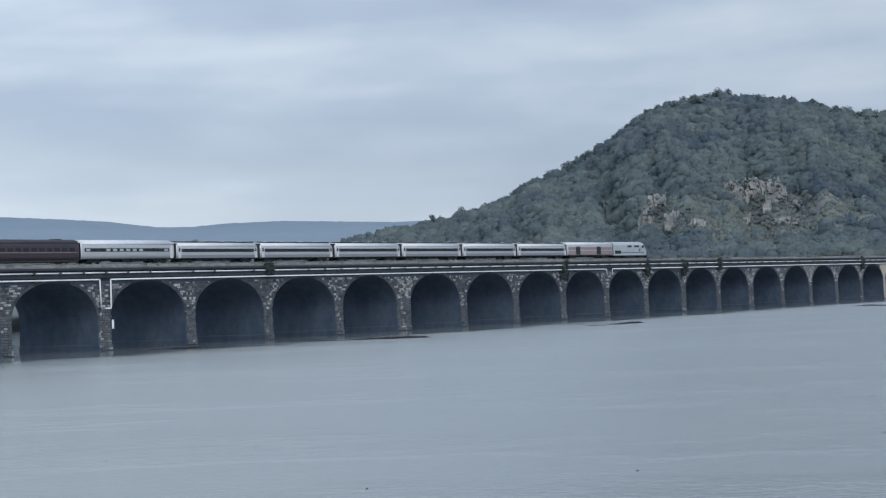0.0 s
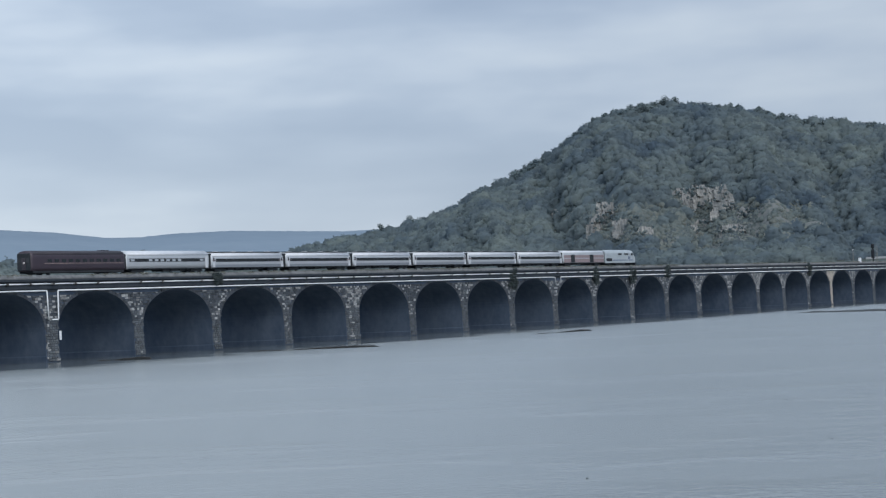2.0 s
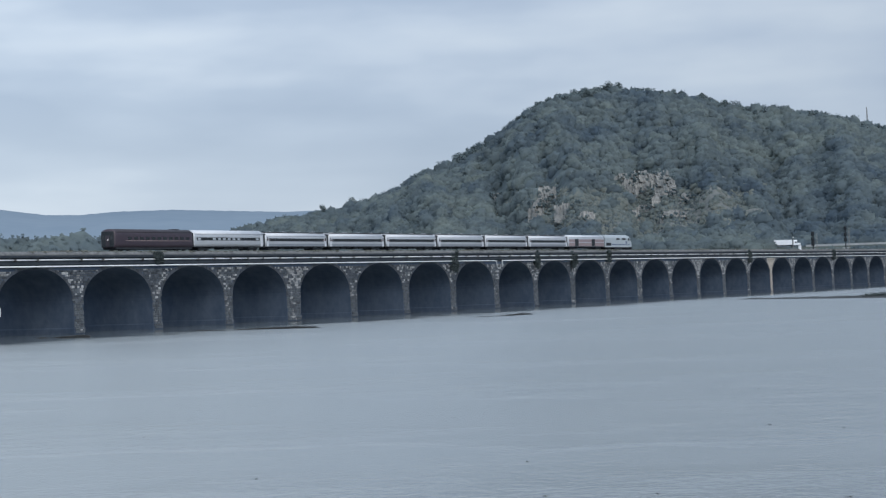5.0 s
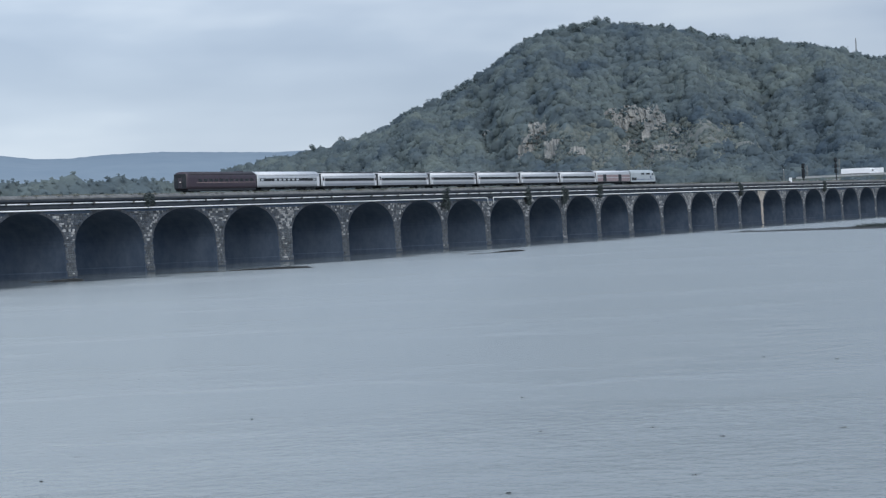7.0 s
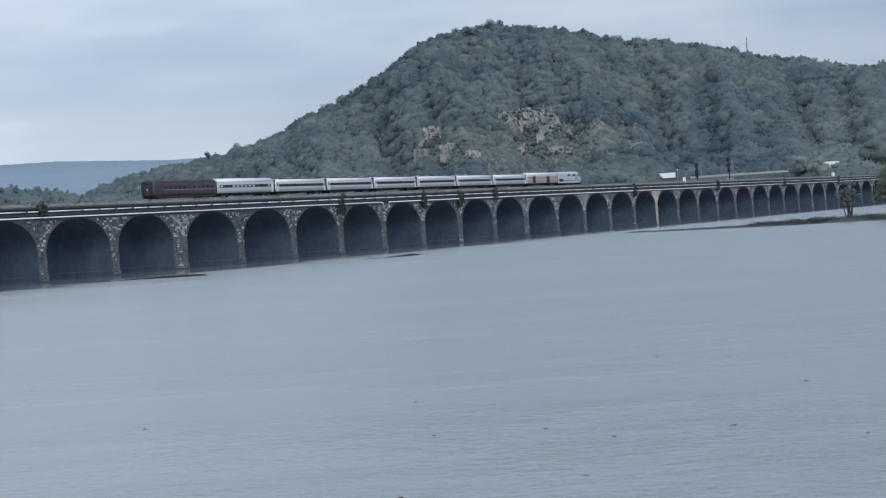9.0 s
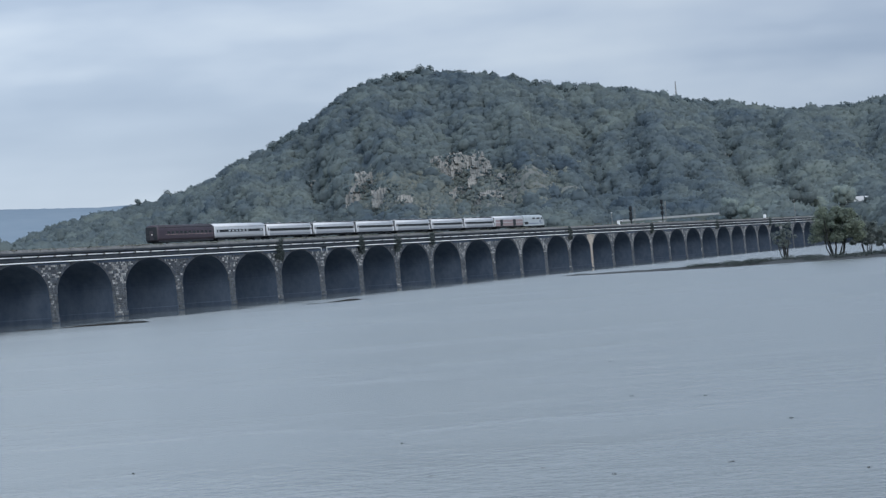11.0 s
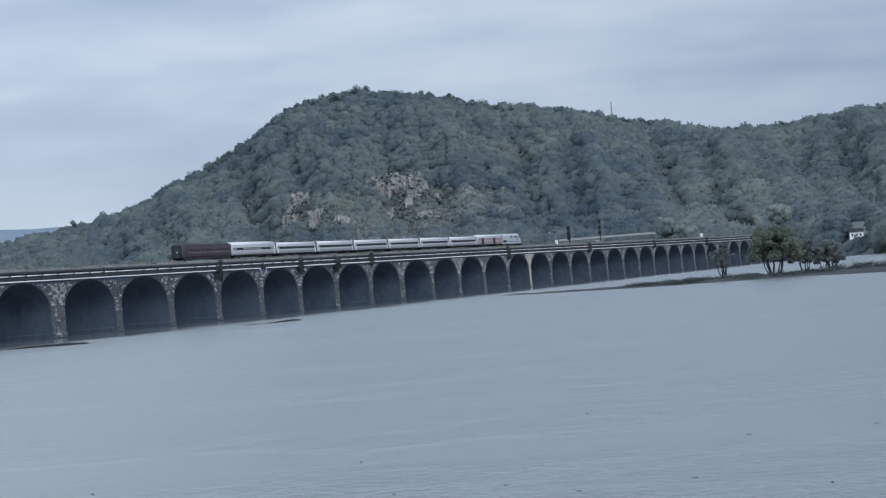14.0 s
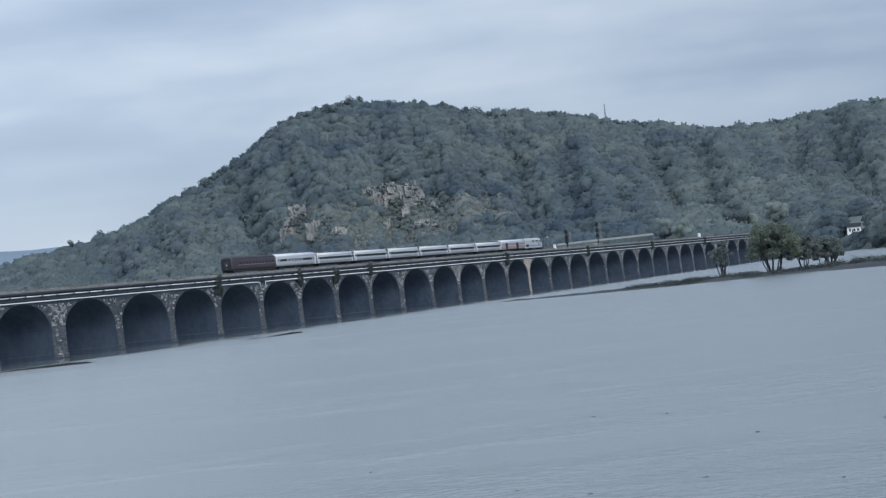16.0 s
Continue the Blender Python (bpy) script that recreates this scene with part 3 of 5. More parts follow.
ga, gr = np.meshgrid(CA, CR, indexing="ij")
cx, cy = gr * np.sin(np.radians(ga)), gr * np.cos(np.radians(ga))
earth = terrain(cx, cy)
over = np.full(cx.shape, 0.6)


def bare_at(x, y, slack, last=None):
    hit = np.zeros(np.shape(x), bool)
    for q, (qx, qy, qz, hw, hh, az) in enumerate(CLEAR[:last]):
        ca, sa = math.cos(radians(az)), math.sin(radians(az))
        du, dv = (x - qx) * ca - (y - qy) * sa, (x - qx) * sa + (y - qy) * ca
        hit |= (np.abs(du) < hw + slack) & (dv > -hh * 2.2 - 12) & (dv < hh * 1.3)
    return hit


n_crowns = 26000
t_az, t_u = rng.uniform(-12.5, 24.6, n_crowns), rng.uniform(0, 1, n_crowns)
t_r0 = shore(t_az) + 135
t_r = t_r0 + (RIDGE_R + 25 - t_r0) * t_u
tx, ty = t_r * np.sin(np.radians(t_az)), t_r * np.cos(np.radians(t_az))
t_rad = 2.0 + 4.0 * rng.uniform(0, 1, n_crowns) ** 1.6
t_rad += np.clip((t_az - 10) / 6, 0, 1) * rng.uniform(0, 2.6, n_crowns)
t_h = 0.8 + 3.6 * rng.uniform(0, 1, n_crowns) ** 1.5
in_bare = bare_at(tx, ty, 2.0)
t_rad[in_bare] = rng.uniform(1.0, 2.3, in_bare.sum())
t_h[in_bare] = 0.3


def dry_at(x, y, seed):
    """The thinly grown slope round the cliffs."""
    az, r = np.degrees(np.arctan2(x, y)), np.hypot(x, y)
    el = np.degrees(np.arctan2(terrain(x, y) - EYE_Z, r))
    d = ((az - 7.9) / 3.3) ** 2 + ((el - 1.65) / 0.62) ** 2
    wob = np.sin(az * 5.1 + el * 3) * np.sin(el * 9 + az * 2) * 0.35
    return d + wob + rng.normal(size=np.shape(x)) * seed < 1.0


dry = dry_at(tx, ty, 0.45) & (t_r < RIDGE_R - 60)
t_rad[dry] = np.minimum(t_rad[dry], rng.uniform(1.3, 3.2, dry.sum()))
t_h[dry] *= 0.5
for x, y, a0, r0_, rad, hgt in zip(tx, ty, t_az, t_r, t_rad, t_h):
    i0, i1 = np.searchsorted(CA, (a0 - math.degrees(rad / r0_), a0 + math.degrees(rad / r0_)))
    j0, j1 = np.searchsorted(CR, (r0_ - rad, r0_ + rad))
    if i1 <= i0 or j1 <= j0:
        continue
    d2 = ((cx[i0:i1, j0:j1] - x) ** 2 + (cy[i0:i1, j0:j1] - y) ** 2) / rad ** 2
    dome = np.where(d2 < 1, hgt * 0.55 + rad * 0.78 * np.sqrt(np.maximum(0, 1 - d2)), 0)
    over[i0:i1, j0:j1] = np.maximum(over[i0:i1, j0:j1], dome)
over[bare_at(cx, cy, 0.0) & (over < 1.5)] = -1.8
rough = rng.normal(size=over.shape) * 0.05 * (over > 1)
canopy_z = earth + over - np.where(over > 1.5, 1.4, 0.0) + rough
jx, jy = rng.normal(size=over.shape) * 0.25, rng.normal(size=over.shape) * 0.45
ni, nj = over.shape
ci = np.arange(ni * nj).reshape(ni, nj)
cq = np.stack([ci[:-1, :-1], ci[:-1, 1:], ci[1:, 1:], ci[1:, :-1]], -1)[:, :, ::-1]
inner = (gr > (shore(ga) + 128))[:-1, :-1]
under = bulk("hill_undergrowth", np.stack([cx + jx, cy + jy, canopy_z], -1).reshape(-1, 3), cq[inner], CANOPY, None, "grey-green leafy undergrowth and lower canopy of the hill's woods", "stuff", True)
under.data.materials.append(SCRUB)
mid_x, mid_y = cx[:-1, :-1][inner], cy[:-1, :-1][inner]
under.data.polygons.foreach_set("material_index", dry_at(mid_x, mid_y, 0.3).astype(np.int32))
show = (t_az > -4.5) & (rng.uniform(0, 1, n_crowns) < 0.62) & ~(bare_at(tx, ty, 0.5, len(CLIFFS)) & (rng.uniform(0, 1, n_crowns) < 0.75))
k_r = t_rad[show] * 1.12
k_z = terrain(tx[show], ty[show]) + t_h[show] * 0.6 + k_r * 0.2
k_at, k_dry = np.stack([tx[show], ty[show], k_z], 1), dry[show]
crowns("hillside_scrub", k_at[k_dry], k_r[k_dry], SCRUB, None, "thin olive-brown scrub on the rocky slope", "stuff", leaves=50, leaf=0.15, flat=0.8, core=0.95, leaf_mat=SCRUB)
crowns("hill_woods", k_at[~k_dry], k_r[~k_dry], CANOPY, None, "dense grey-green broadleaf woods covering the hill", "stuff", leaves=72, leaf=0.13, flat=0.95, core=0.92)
f_az, f_el = rng.uniform(4.4, 11.6, 5200), rng.uniform(0, 1, 5200)
f_r = 1370 + 330 * f_el
f_x, f_y = f_r * np.sin(np.radians(f_az)), f_r * np.cos(np.radians(f_az))
keep = dry_at(f_x, f_y, 0.3) & ~(bare_at(f_x, f_y, 0.0) & (rng.uniform(0, 1, 5200) < 0.35) & ~bare_at(f_x, f_y, 0.0, len(CLIFFS)))
f_x, f_y = f_x[keep], f_y[keep]
f_rad = rng.uniform(0.9, 2.4, len(f_x))
crowns("slope_bushes", np.stack([f_x, f_y, terrain(f_x, f_y) + 0.5 * f_rad], 1), f_rad, SCRUB, None, "small olive bushes scattered over the dry slope", "stuff", leaves=40, leaf=0.17, flat=0.85, core=0.93, leaf_mat=CANOPY_LEAF)
# ragged taller trees along the skyline
s_az = np.sort(rng.uniform(0.2, 24, 240))
s_r = RIDGE_R + rng.uniform(-25, 10, len(s_az))
sx, sy = s_r * np.sin(np.radians(s_az)), s_r * np.cos(np.radians(s_az))
sr = rng.uniform(1.6, 3.6, len(s_az))
blobs = []
for x, y, r_ in zip(sx, sy, sr):
    z0 = float(terrain(x, y)) + 4
    for q in range(3):
        blobs.append((x + rng.normal() * r_ * 0.6, y, z0 + q * r_ * 0.55, r_ * 1.1, r_, r_ * 0.8))
for az, r_ in ((7.25, 3.4), (7.55, 2.6), (8.95, 2.4), (9.15, 1.8), (9.65, 2.2), (10.3, 2.0), (12.6, 2.2), (0.6, 3.2), (-0.25, 2.6), (5.4, 2.4), (4.75, 1.8), (14.6, 2.2), (16.8, 2.2), (18.2, 2.4)):
    x, y = RIDGE_R * math.sin(radians(az)), RIDGE_R * math.cos(radians(az))
    for q in range(4):
        blobs.append((x + rng.normal() * r_ * 0.7, y, float(terrain(x, y)) + 5.5 + q * r_ * 0.5, r_, r_, r_ * 0.8))
leaf_cloud("skyline_trees", blobs, 64000, 0.5, FOREST, None, "ragged treetops along the crest of the hill", "stuff")
# lower woods of the far bank, beyond the bridge
w_az = rng.uniform(10.5, 15.9, 260)
w_r = rng.uniform(1258, 1283, 260)
w_x, w_y, w_rad = w_r * np.sin(np.radians(w_az)), w_r * np.cos(np.radians(w_az)), rng.uniform(1.4, 3.2, 260)
crowns("roadside_scrub", np.stack([w_x, w_y, 11.0 + 7.2 * (w_r - 1258) / 25], 1), w_rad, FOREST, None, "low grey-green scrub below the highway", "stuff", leaves=70, leaf=0.16)
v_az = rng.uniform(-0.5, 11.3, 420)
v_r = rng.uniform(1262, 1286, 420)
v_x, v_y, v_rad = v_r * np.sin(np.radians(v_az)), v_r * np.cos(np.radians(v_az)), rng.uniform(3.5, 6.0, 420)
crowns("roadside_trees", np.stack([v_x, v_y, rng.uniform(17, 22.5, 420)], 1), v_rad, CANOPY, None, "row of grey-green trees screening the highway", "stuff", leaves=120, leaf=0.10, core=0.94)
b_az = rng.uniform(-13, 26, 1500)
b_r = shore(b_az) + rng.uniform(-2, 45, 1500) + np.where(b_az > 11, 0, rng.uniform(0, 120, 1500))
ok = ~((b_az > 10.8) & (b_az < 15.6)) & ~((b_az > 19.25) & (b_az < 20.25) & (b_r < 1120))
b_az, b_r = b_az[ok], b_r[ok]
bx, by = b_r * np.sin(np.radians(b_az)), b_r * np.cos(np.radians(b_az))
br_ = rng.uniform(4.5, 8.0, len(bx))
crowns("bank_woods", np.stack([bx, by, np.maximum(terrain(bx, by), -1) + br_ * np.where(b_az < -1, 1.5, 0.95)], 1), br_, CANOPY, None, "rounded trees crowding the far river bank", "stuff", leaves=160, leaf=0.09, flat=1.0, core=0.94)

# ---------------------------------------------------------------- the stone bridge
SPAN, DEPTH = 24.26, 15.85
BRIDGE = pose(-66.53, 332.51, 0, 0, 0, 90 - 28.665)
SHIFT = {2: -0.39, 3: -0.67, 4: -0.5, 6: 0.98, 7: 1.07, 8: 0.73, 9: 0.42, 10: -0.32, 11: -0.42, 12: -0.51, 13: -0.55, 14: 0.46, 15: 0.41, 18: -0.41, 19: -0.3, 20: -0.49, 26: 0.33}
WIDE = {5: 5.4, 13: 3.6, 18: 2.2, 1: 3.4}
K0, K1 = -4, 42
SPRING, CROWN, WALL_TOP = 5.0, 11.2, 12.95
AT = lambda k: k * SPAN + SHIFT.get(k, 0.0)
HALF = lambda k: WIDE.get(k, 2.8) / 2

bridge = empty("stone_arch_bridge", BRIDGE, "long stone railway viaduct of many round arches over the river", "bridge", "", "structure")


def intrados(k, s):
    """Height of arch k's opening at s, or None outside it."""
    a, b = AT(k) + HALF(k), AT(k + 1) - HALF(k + 1)
    if not a < s < b:
        return None
    u = (2 * s - a - b) / (b - a)
    return SPRING + (CROWN - SPRING) * math.sqrt(max(0.0, 1 - abs(u) ** 2.2))


def arch_span(k):
    a, b = AT(k) + HALF(k), AT(k + 1) - HALF(k + 1)
    bm = bmesh.new()
    ss = [a + (b - a) * (1 - math.cos(math.pi * i / 32)) / 2 for i in range(33)]
    zs = [SPRING] + [intrados(k, s) for s in ss[1:-1]] + [SPRING]
    ss, zs = [AT(k), *ss, AT(k + 1)], [SPRING, *zs, SPRING]
    cols = [[bm.verts.new(p) for p in ((s, 0, z), (s, 0, WALL_TOP), (s, DEPTH, WALL_TOP), (s, DEPTH, z))] for s, z in zip(ss, zs)]
    for c, d in zip(cols, cols[1:]):
        for i in range(4):
            bm.faces.new((c[i], d[i], d[(i + 1) % 4], c[(i + 1) % 4]))
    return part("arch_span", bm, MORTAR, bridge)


def pier(k):
    h = HALF(k)
    bm = bmesh.new()
    lv = ((-4, 0.22), (0.9, 0.16), (1.1, 0.08), (SPRING - 0.3, 0.0), (SPRING - 0.3, 0.05), (SPRING, 0.05))
    rings = []
    for z, o in lv:
        rings.append([bm.verts.new((AT(k) + sx * (h + o * 0.8), y, z)) for sx, y in ((-1, -o - 0.02), (1, -o - 0.02), (1, DEPTH + o + 0.02), (-1, DEPTH + o + 0.02))])
    for c, d in zip(rings, rings[1:]):
        for i in range(4):
            bm.faces.new((c[i], c[(i + 1) % 4], d[(i + 1) % 4], d[i]))
    bm.faces.new(rings[-1])
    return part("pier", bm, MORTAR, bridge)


for k in range(K0, K1):
    arch_span(k)
for k in range(K0, K1 + 1):
    pier(k)

# ashlar facing: courses of stones a little proud of the wall, and ring stones round each arch
COURSE = 0.38


def facing(k):
    """Stones (s0, s1, z0, z1, proud) of the bay centred on pier k."""
    lo, hi = (AT(k - 1) + AT(k)) / 2, (AT(k) + AT(k + 1)) / 2
    out = []
    z = 0.15
    while z < 10.6:
        z1 = z + COURSE * random.uniform(0.75, 1.3)
        s = lo + random.uniform(-1, 0)
        while s < hi:
            s1 = s + random.uniform(0.35, 1.05)
            mid = (max(s, lo) + min(s1, hi)) / 2
            bay = k if mid > AT(k) else k - 1
            ends = [intrados(bay, q) for q in (max(s, lo), min(s1, hi))]
            arch = max([q for q in ends if q is not None], default=None)
            on_pier = abs(mid - AT(k)) < HALF(k)
            clear = z > SPRING and arch is not None and z > arch + 0.12
            if on_pier or clear or (z > CROWN):
                a, b = max(s, lo), min(s1, hi)
                if z < SPRING:
                    a, b = max(a, AT(k) - HALF(k)), min(b, AT(k) + HALF(k))
                if b - a > 0.2:
                    proud = random.uniform(0.05, 0.13) + (0.30 if z < 0.8 else 0.14 if z < SPRING else 0)
                    out.append((a + 0.02, b - 0.02, z + 0.02, z1 - 0.02, proud))
            s = s1
        z = z1
    return out


def stone_kind(k, row):
    """0 sooty, 1 bleached by lime seeping out round the springing, 2 plain pier stone, 3 patched concrete."""
    a, b, z0, z1, _ = row
    off = abs((a + b) / 2 - AT(k))
    if k == 18 and off < 1.2 + max(0, z0 - 5) * 0.55:
        return 3
    n = 0.7 * noise.noise((a * 0.3, k * 3.7, z0 * 0.3)) + 0.6 * random.uniform(-1, 1)
    if 6.2 < z0 < 10.8 and n > (0.16 if off > (z0 - 5.0) * 0.4 else 0.36) - (0.12 if k > 11 else 0):
        return 1
    if z0 < SPRING + 0.8:
        return 1 if n > 0.6 else 2
    return 2 if off < (4.0 if k > 11 else 2.4) and n > (-0.5 if k > 11 else 0.0) else 0


def stone_arrays(rows):
    r = np.array(rows)
    a, b, z0, z1, p = r.T
    o = 0 * a
    c = 0.05
    vs = np.stack([np.stack(q, -1) for q in ((a, o, z0), (b, o, z0), (b, o, z1), (a, o, z1), (a + c, -p, z0 + c), (b - c, -p, z0 + c), (b - c, -p, z1 - c), (a + c, -p, z1 - c))], 1)
    f = np.array(((4, 5, 6, 7), (0, 1, 5, 4), (1, 2, 6, 5), (2, 3, 7, 6), (3, 0, 4, 7)))
    return vs.reshape(-1, 3), (f[None] + (np.arange(len(r)) * 8)[:, None, None]).reshape(-1, 4)


def ring_stones(k):
    """Ring stones of arch k as small wedges standing proud."""
    a, b = AT(k) + HALF(k), AT(k + 1) - HALF(k + 1)
    vs, fs = [], []
    ts = np.linspace(0.02, math.pi - 0.02, 35)
    mid, hw = (a + b) / 2, (b - a) / 2
    for t0, t1 in zip(ts, ts[1:]):
        g = 0.004
        q = []
        for t, rr in ((t0 + g, 0), (t1 - g, 0), (t1 - g, 0.55), (t0 + g, 0.55)):
            s, z = mid - hw * math.cos(t), SPRING + (CROWN - SPRING) * math.sin(t) ** 0.93
            nx, nz = -math.cos(t) / hw, math.sin(t) / (CROWN - SPRING)
            m = math.hypot(nx, nz)
            q.append((s + rr * nx / m, z + rr * nz / m))
        n = len(vs)
        pr = random.uniform(0.05, 0.10)
        vs += [(s, 0, z) for s, z in q] + [(s, -pr, z) for s, z in q]
        fs += [[n + i for i in f] for f in ((4, 5, 6, 7), (0, 1, 5, 4), (1, 2, 6, 5), (2, 3, 7, 6), (3, 0, 4, 7))]
    return vs, fs


# coping, walkway beam and brackets along the top
def beam(name, y0, y1, z0, z1, mat, label=""):
    bm = bmesh.new()
    s = AT(K0)
    while s < AT(K1):
        box(bm, s, s + 5.97, y0, y1, z0, z1)
        s += 6.0
    return part(name, bm, mat, bridge, label)


beam("coping", -0.55, 0.6, 12.95, 13.28, COPING, "black weathered stone coping")
beam("string_course", -0.32, 0.0, 12.76, 12.945, COPING)
beam("parapet_face", -0.10, -0.004, 11.26, 12.755, COPING)
beam("cable_trough", -0.42, -0.104, 11.72, 12.28, COPING, "dark cable trough below the coping")
beam("back_coping", DEPTH - 0.6, DEPTH + 0.5, 12.95, 13.4, COPING)
bm = bmesh.new()
prism(bm, ((0.6, 12.952), (0.6, 13.5), (0.95, 13.9), (2.0, 13.98), (2.9, 13.74), (9.6, 13.76), (DEPTH - 1.2, 13.7), (DEPTH - 0.62, 13.3), (DEPTH - 0.62, 12.952)), AT(K0), AT(K1))
part("ballast_bed", bm, BALLAST, bridge, "grey crushed stone track bed")
for y in (4.2, 5.63, 9.6, 11.03):
    bm = box(bmesh.new(), AT(K0), AT(K1), y - 0.035, y + 0.035, 13.76, 13.94)
    box(bm, AT(K0), AT(K1), y - 0.07, y + 0.07, 13.75, 13.78)
    part("rail", bm, RAIL, bridge)

# two white pipes along the wall
PIPE_Y = -0.62


def pipe_run(pts, r=0.13):
    part("pipe", tube(bmesh.new(), pts, r, 10), PIPE_WHITE, bridge, "white painted pipe along the bridge wall", True)


LOW, HIGH = 11.44, 12.52
pipe_run(((AT(K0), PIPE_Y, LOW), (22.65, PIPE_Y, LOW), (22.75, PIPE_Y, LOW - 0.1), (22.95, PIPE_Y, 6.8)), 0.12)
pipe_run(((23.9, PIPE_Y, 6.8), (25.35, PIPE_Y, 6.8), (25.5, PIPE_Y, 6.95), (25.6, PIPE_Y, LOW - 0.1), (25.7, PIPE_Y, LOW), (120, PIPE_Y, LOW), (216.6, PIPE_Y, LOW), (218.2, PIPE_Y, LOW - 0.15), (218.6, PIPE_Y, 9.7)), 0.12)
pipe_run(((221.4, PIPE_Y, LOW - 1.2), (221.5, PIPE_Y, LOW), (560, PIPE_Y, LOW), (AT(K1), PIPE_Y, LOW)), 0.12)
s = AT(K0)
bmj = bmesh.new()
while s < AT(36):
    ln = random.choice((5.8, 6.1, 6.4, 12.2))
    pipe_run(((s, PIPE_Y, HIGH), (s + ln - 0.45, PIPE_Y, HIGH)), 0.105)
    box(bmj, s + ln - 0.5, s + ln, PIPE_Y - 0.16, PIPE_Y + 0.16, HIGH - 0.18, HIGH + 0.18)
    box(bmj, s + ln - 0.2, s + ln - 0.1, PIPE_Y - 0.05, 0.0, LOW - 0.25, LOW - 0.13)
    box(bmj, s + ln - 0.2, s + ln - 0.1, PIPE_Y - 0.05, 0.0, HIGH - 0.25, HIGH - 0.13)
    s += ln
part("pipe_bracket", bmj, PIPE_JOINT, bridge, "dark iron brackets and couplings of the pipes")

part("notice_plate", bevel_box(25.55, 26.1, -0.62, -0.56, 3.5, 4.95, 0.02), PIPE_WHITE, bridge, "white notice plate on a pier")

# weeds on the shoulder, vines hanging over the wall at some piers
M_B = np.array(BRIDGE)


def to_world(p):
    p = np.asarray(p, float)
    return p @ M_B[:3, :3].T + M_B[:3, 3]


wb = []
for s in np.arange(-60, 800, 1.1):
    v = noise.noise((s * 0.05, 1.0, 0)) + 0.5 * noise.noise((s * 0.3, 4.0, 0))
    if v > -0.15:
        h = 0.16 + 0.30 * max(0, v)
        wb.append((s, random.uniform(0.8, 1.9), 13.85 + h * 0.4, 0.9, 0.4, h))
wb = np.array(wb)
wb[:, :3] = to_world(wb[:, :3])
tagged(leaf_cloud("shoulder_weeds", wb, 40000, 0.08, WEED, None, "tan and green dry weeds along the track bed's edge", "stuff"), "", "weeds")
for k, lo, wd in ((3, 12.0, 1.1), (8, 9.2, 1.5), (10, 9.6, 1.3), (11, 9.6, 1.6), (12, 10.8, 1.2), (17, 10.0, 1.4), (21, 10.5, 1.2), (25, 10.8, 1.2), (29, 10.5, 1.3)):
    vb = [(AT(k) + random.uniform(-wd, wd), -0.75 + random.uniform(-0.12, 0.1), random.uniform(lo, 13.5), 0.55, 0.22, 0.6) for _ in range(26)]
    vb = np.array(vb)
    vb[:, :3] = to_world(vb[:, :3])
    tagged(leaf_cloud("hanging_vine", vb, 2600, 0.11, VINE, None, "dark vine hanging over the bridge wall above a pier"), "", "vine", "vines on the bridge")

# ---------------------------------------------------------------- the train
TRACK_Y, RAIL_Z, SPEED = 4.92, 13.94, 13.45
CAR = 26.0


def section(half, sill, side_top, top, n=10, power=2.3):
    """Car cross-section: slightly rounded sides and a domed roof, as (y, z)."""
    pts = [(-half + 0.10, sill), (-half, sill + 0.55), (-half, side_top)]
    for i in range(1, n):
        u = -math.cos(math.pi * i / n)
        pts.append((half * u, side_top + (top - side_top) * (1 - abs(u) ** power) ** (1 / power)))
    return pts + [(half, side_top), (half, sill + 0.55), (half - 0.10, sill)]


def shell(x0, x1, prof, end=0.25):
    """A car shell along x, its ends drawn in a little."""
    bm = bmesh.new()
    cz = sum(z for _, z in prof) / len(prof)
    rings = []
    for x, f in ((x0, 0.93), (x0 + end, 1.0), (x1 - end, 1.0), (x1, 0.93)):
        rings.append([bm.verts.new((x, y * f, cz + (z - cz) * (f if z > cz else 1))) for y, z in prof])
    k = len(prof)
    for a, b in zip(rings, rings[1:]):
        for j in range(k):
            bm.faces.new((a[j], a[(j + 1) % k], b[(j + 1) % k], b[j]))
    bm.faces.new(rings[0][::-1]), bm.faces.new(rings[-1])
    return bm


def truck(car, x, wheel_r=0.46):
    t = part("truck", bevel_box(x - 1.75, x + 1.75, -1.15, 1.15, 0.42, 0.82, 0.06), BLACK, car, "black wheel truck")
    for y in (-1.05, 1.05):
        part("side_frame", bevel_box(x - 1.9, x + 1.9, y - 0.09, y + 0.09, 0.36, 0.66, 0.05), BLACK, t)
    for dx in (-1.3, 1.3):
        bm = tube(bmesh.new(), ((x + dx, -0.85, wheel_r), (x + dx, 0.85, wheel_r)), 0.09, 8)
        for y in (-0.76, 0.76):
            tube(bm, ((x + dx, y - 0.07, wheel_r), (x + dx, y + 0.07, wheel_r)), wheel_r, 18)
        part("wheelset", bm, BLACK, t)


def side_plates(name, car, mat, spans, z0, z1, half, label="", out=0.012):
    """Thin plates on both sides of a car, one mesh each."""
    for a, b in spans:
        for sgn in (-1, 1):
            y = sgn * half
            part(name, box(bmesh.new(), a, b, min(y, y + sgn * out), max(y, y + sgn * out), z0, z1), mat, car, label)


def underfloor(car, x0, x1, low=0.45, top=1.0):
    x = x0
    while x < x1 - 1:
        w = random.uniform(1.2, 2.6)
        part("underfloor_box", bevel_box(x, min(x + w, x1), -1.2, 1.2, low + random.uniform(0, 0.25), top, 0.05), BLACK, car, "black equipment box under the floor")
        x += w + random.uniform(0.3, 0.9)


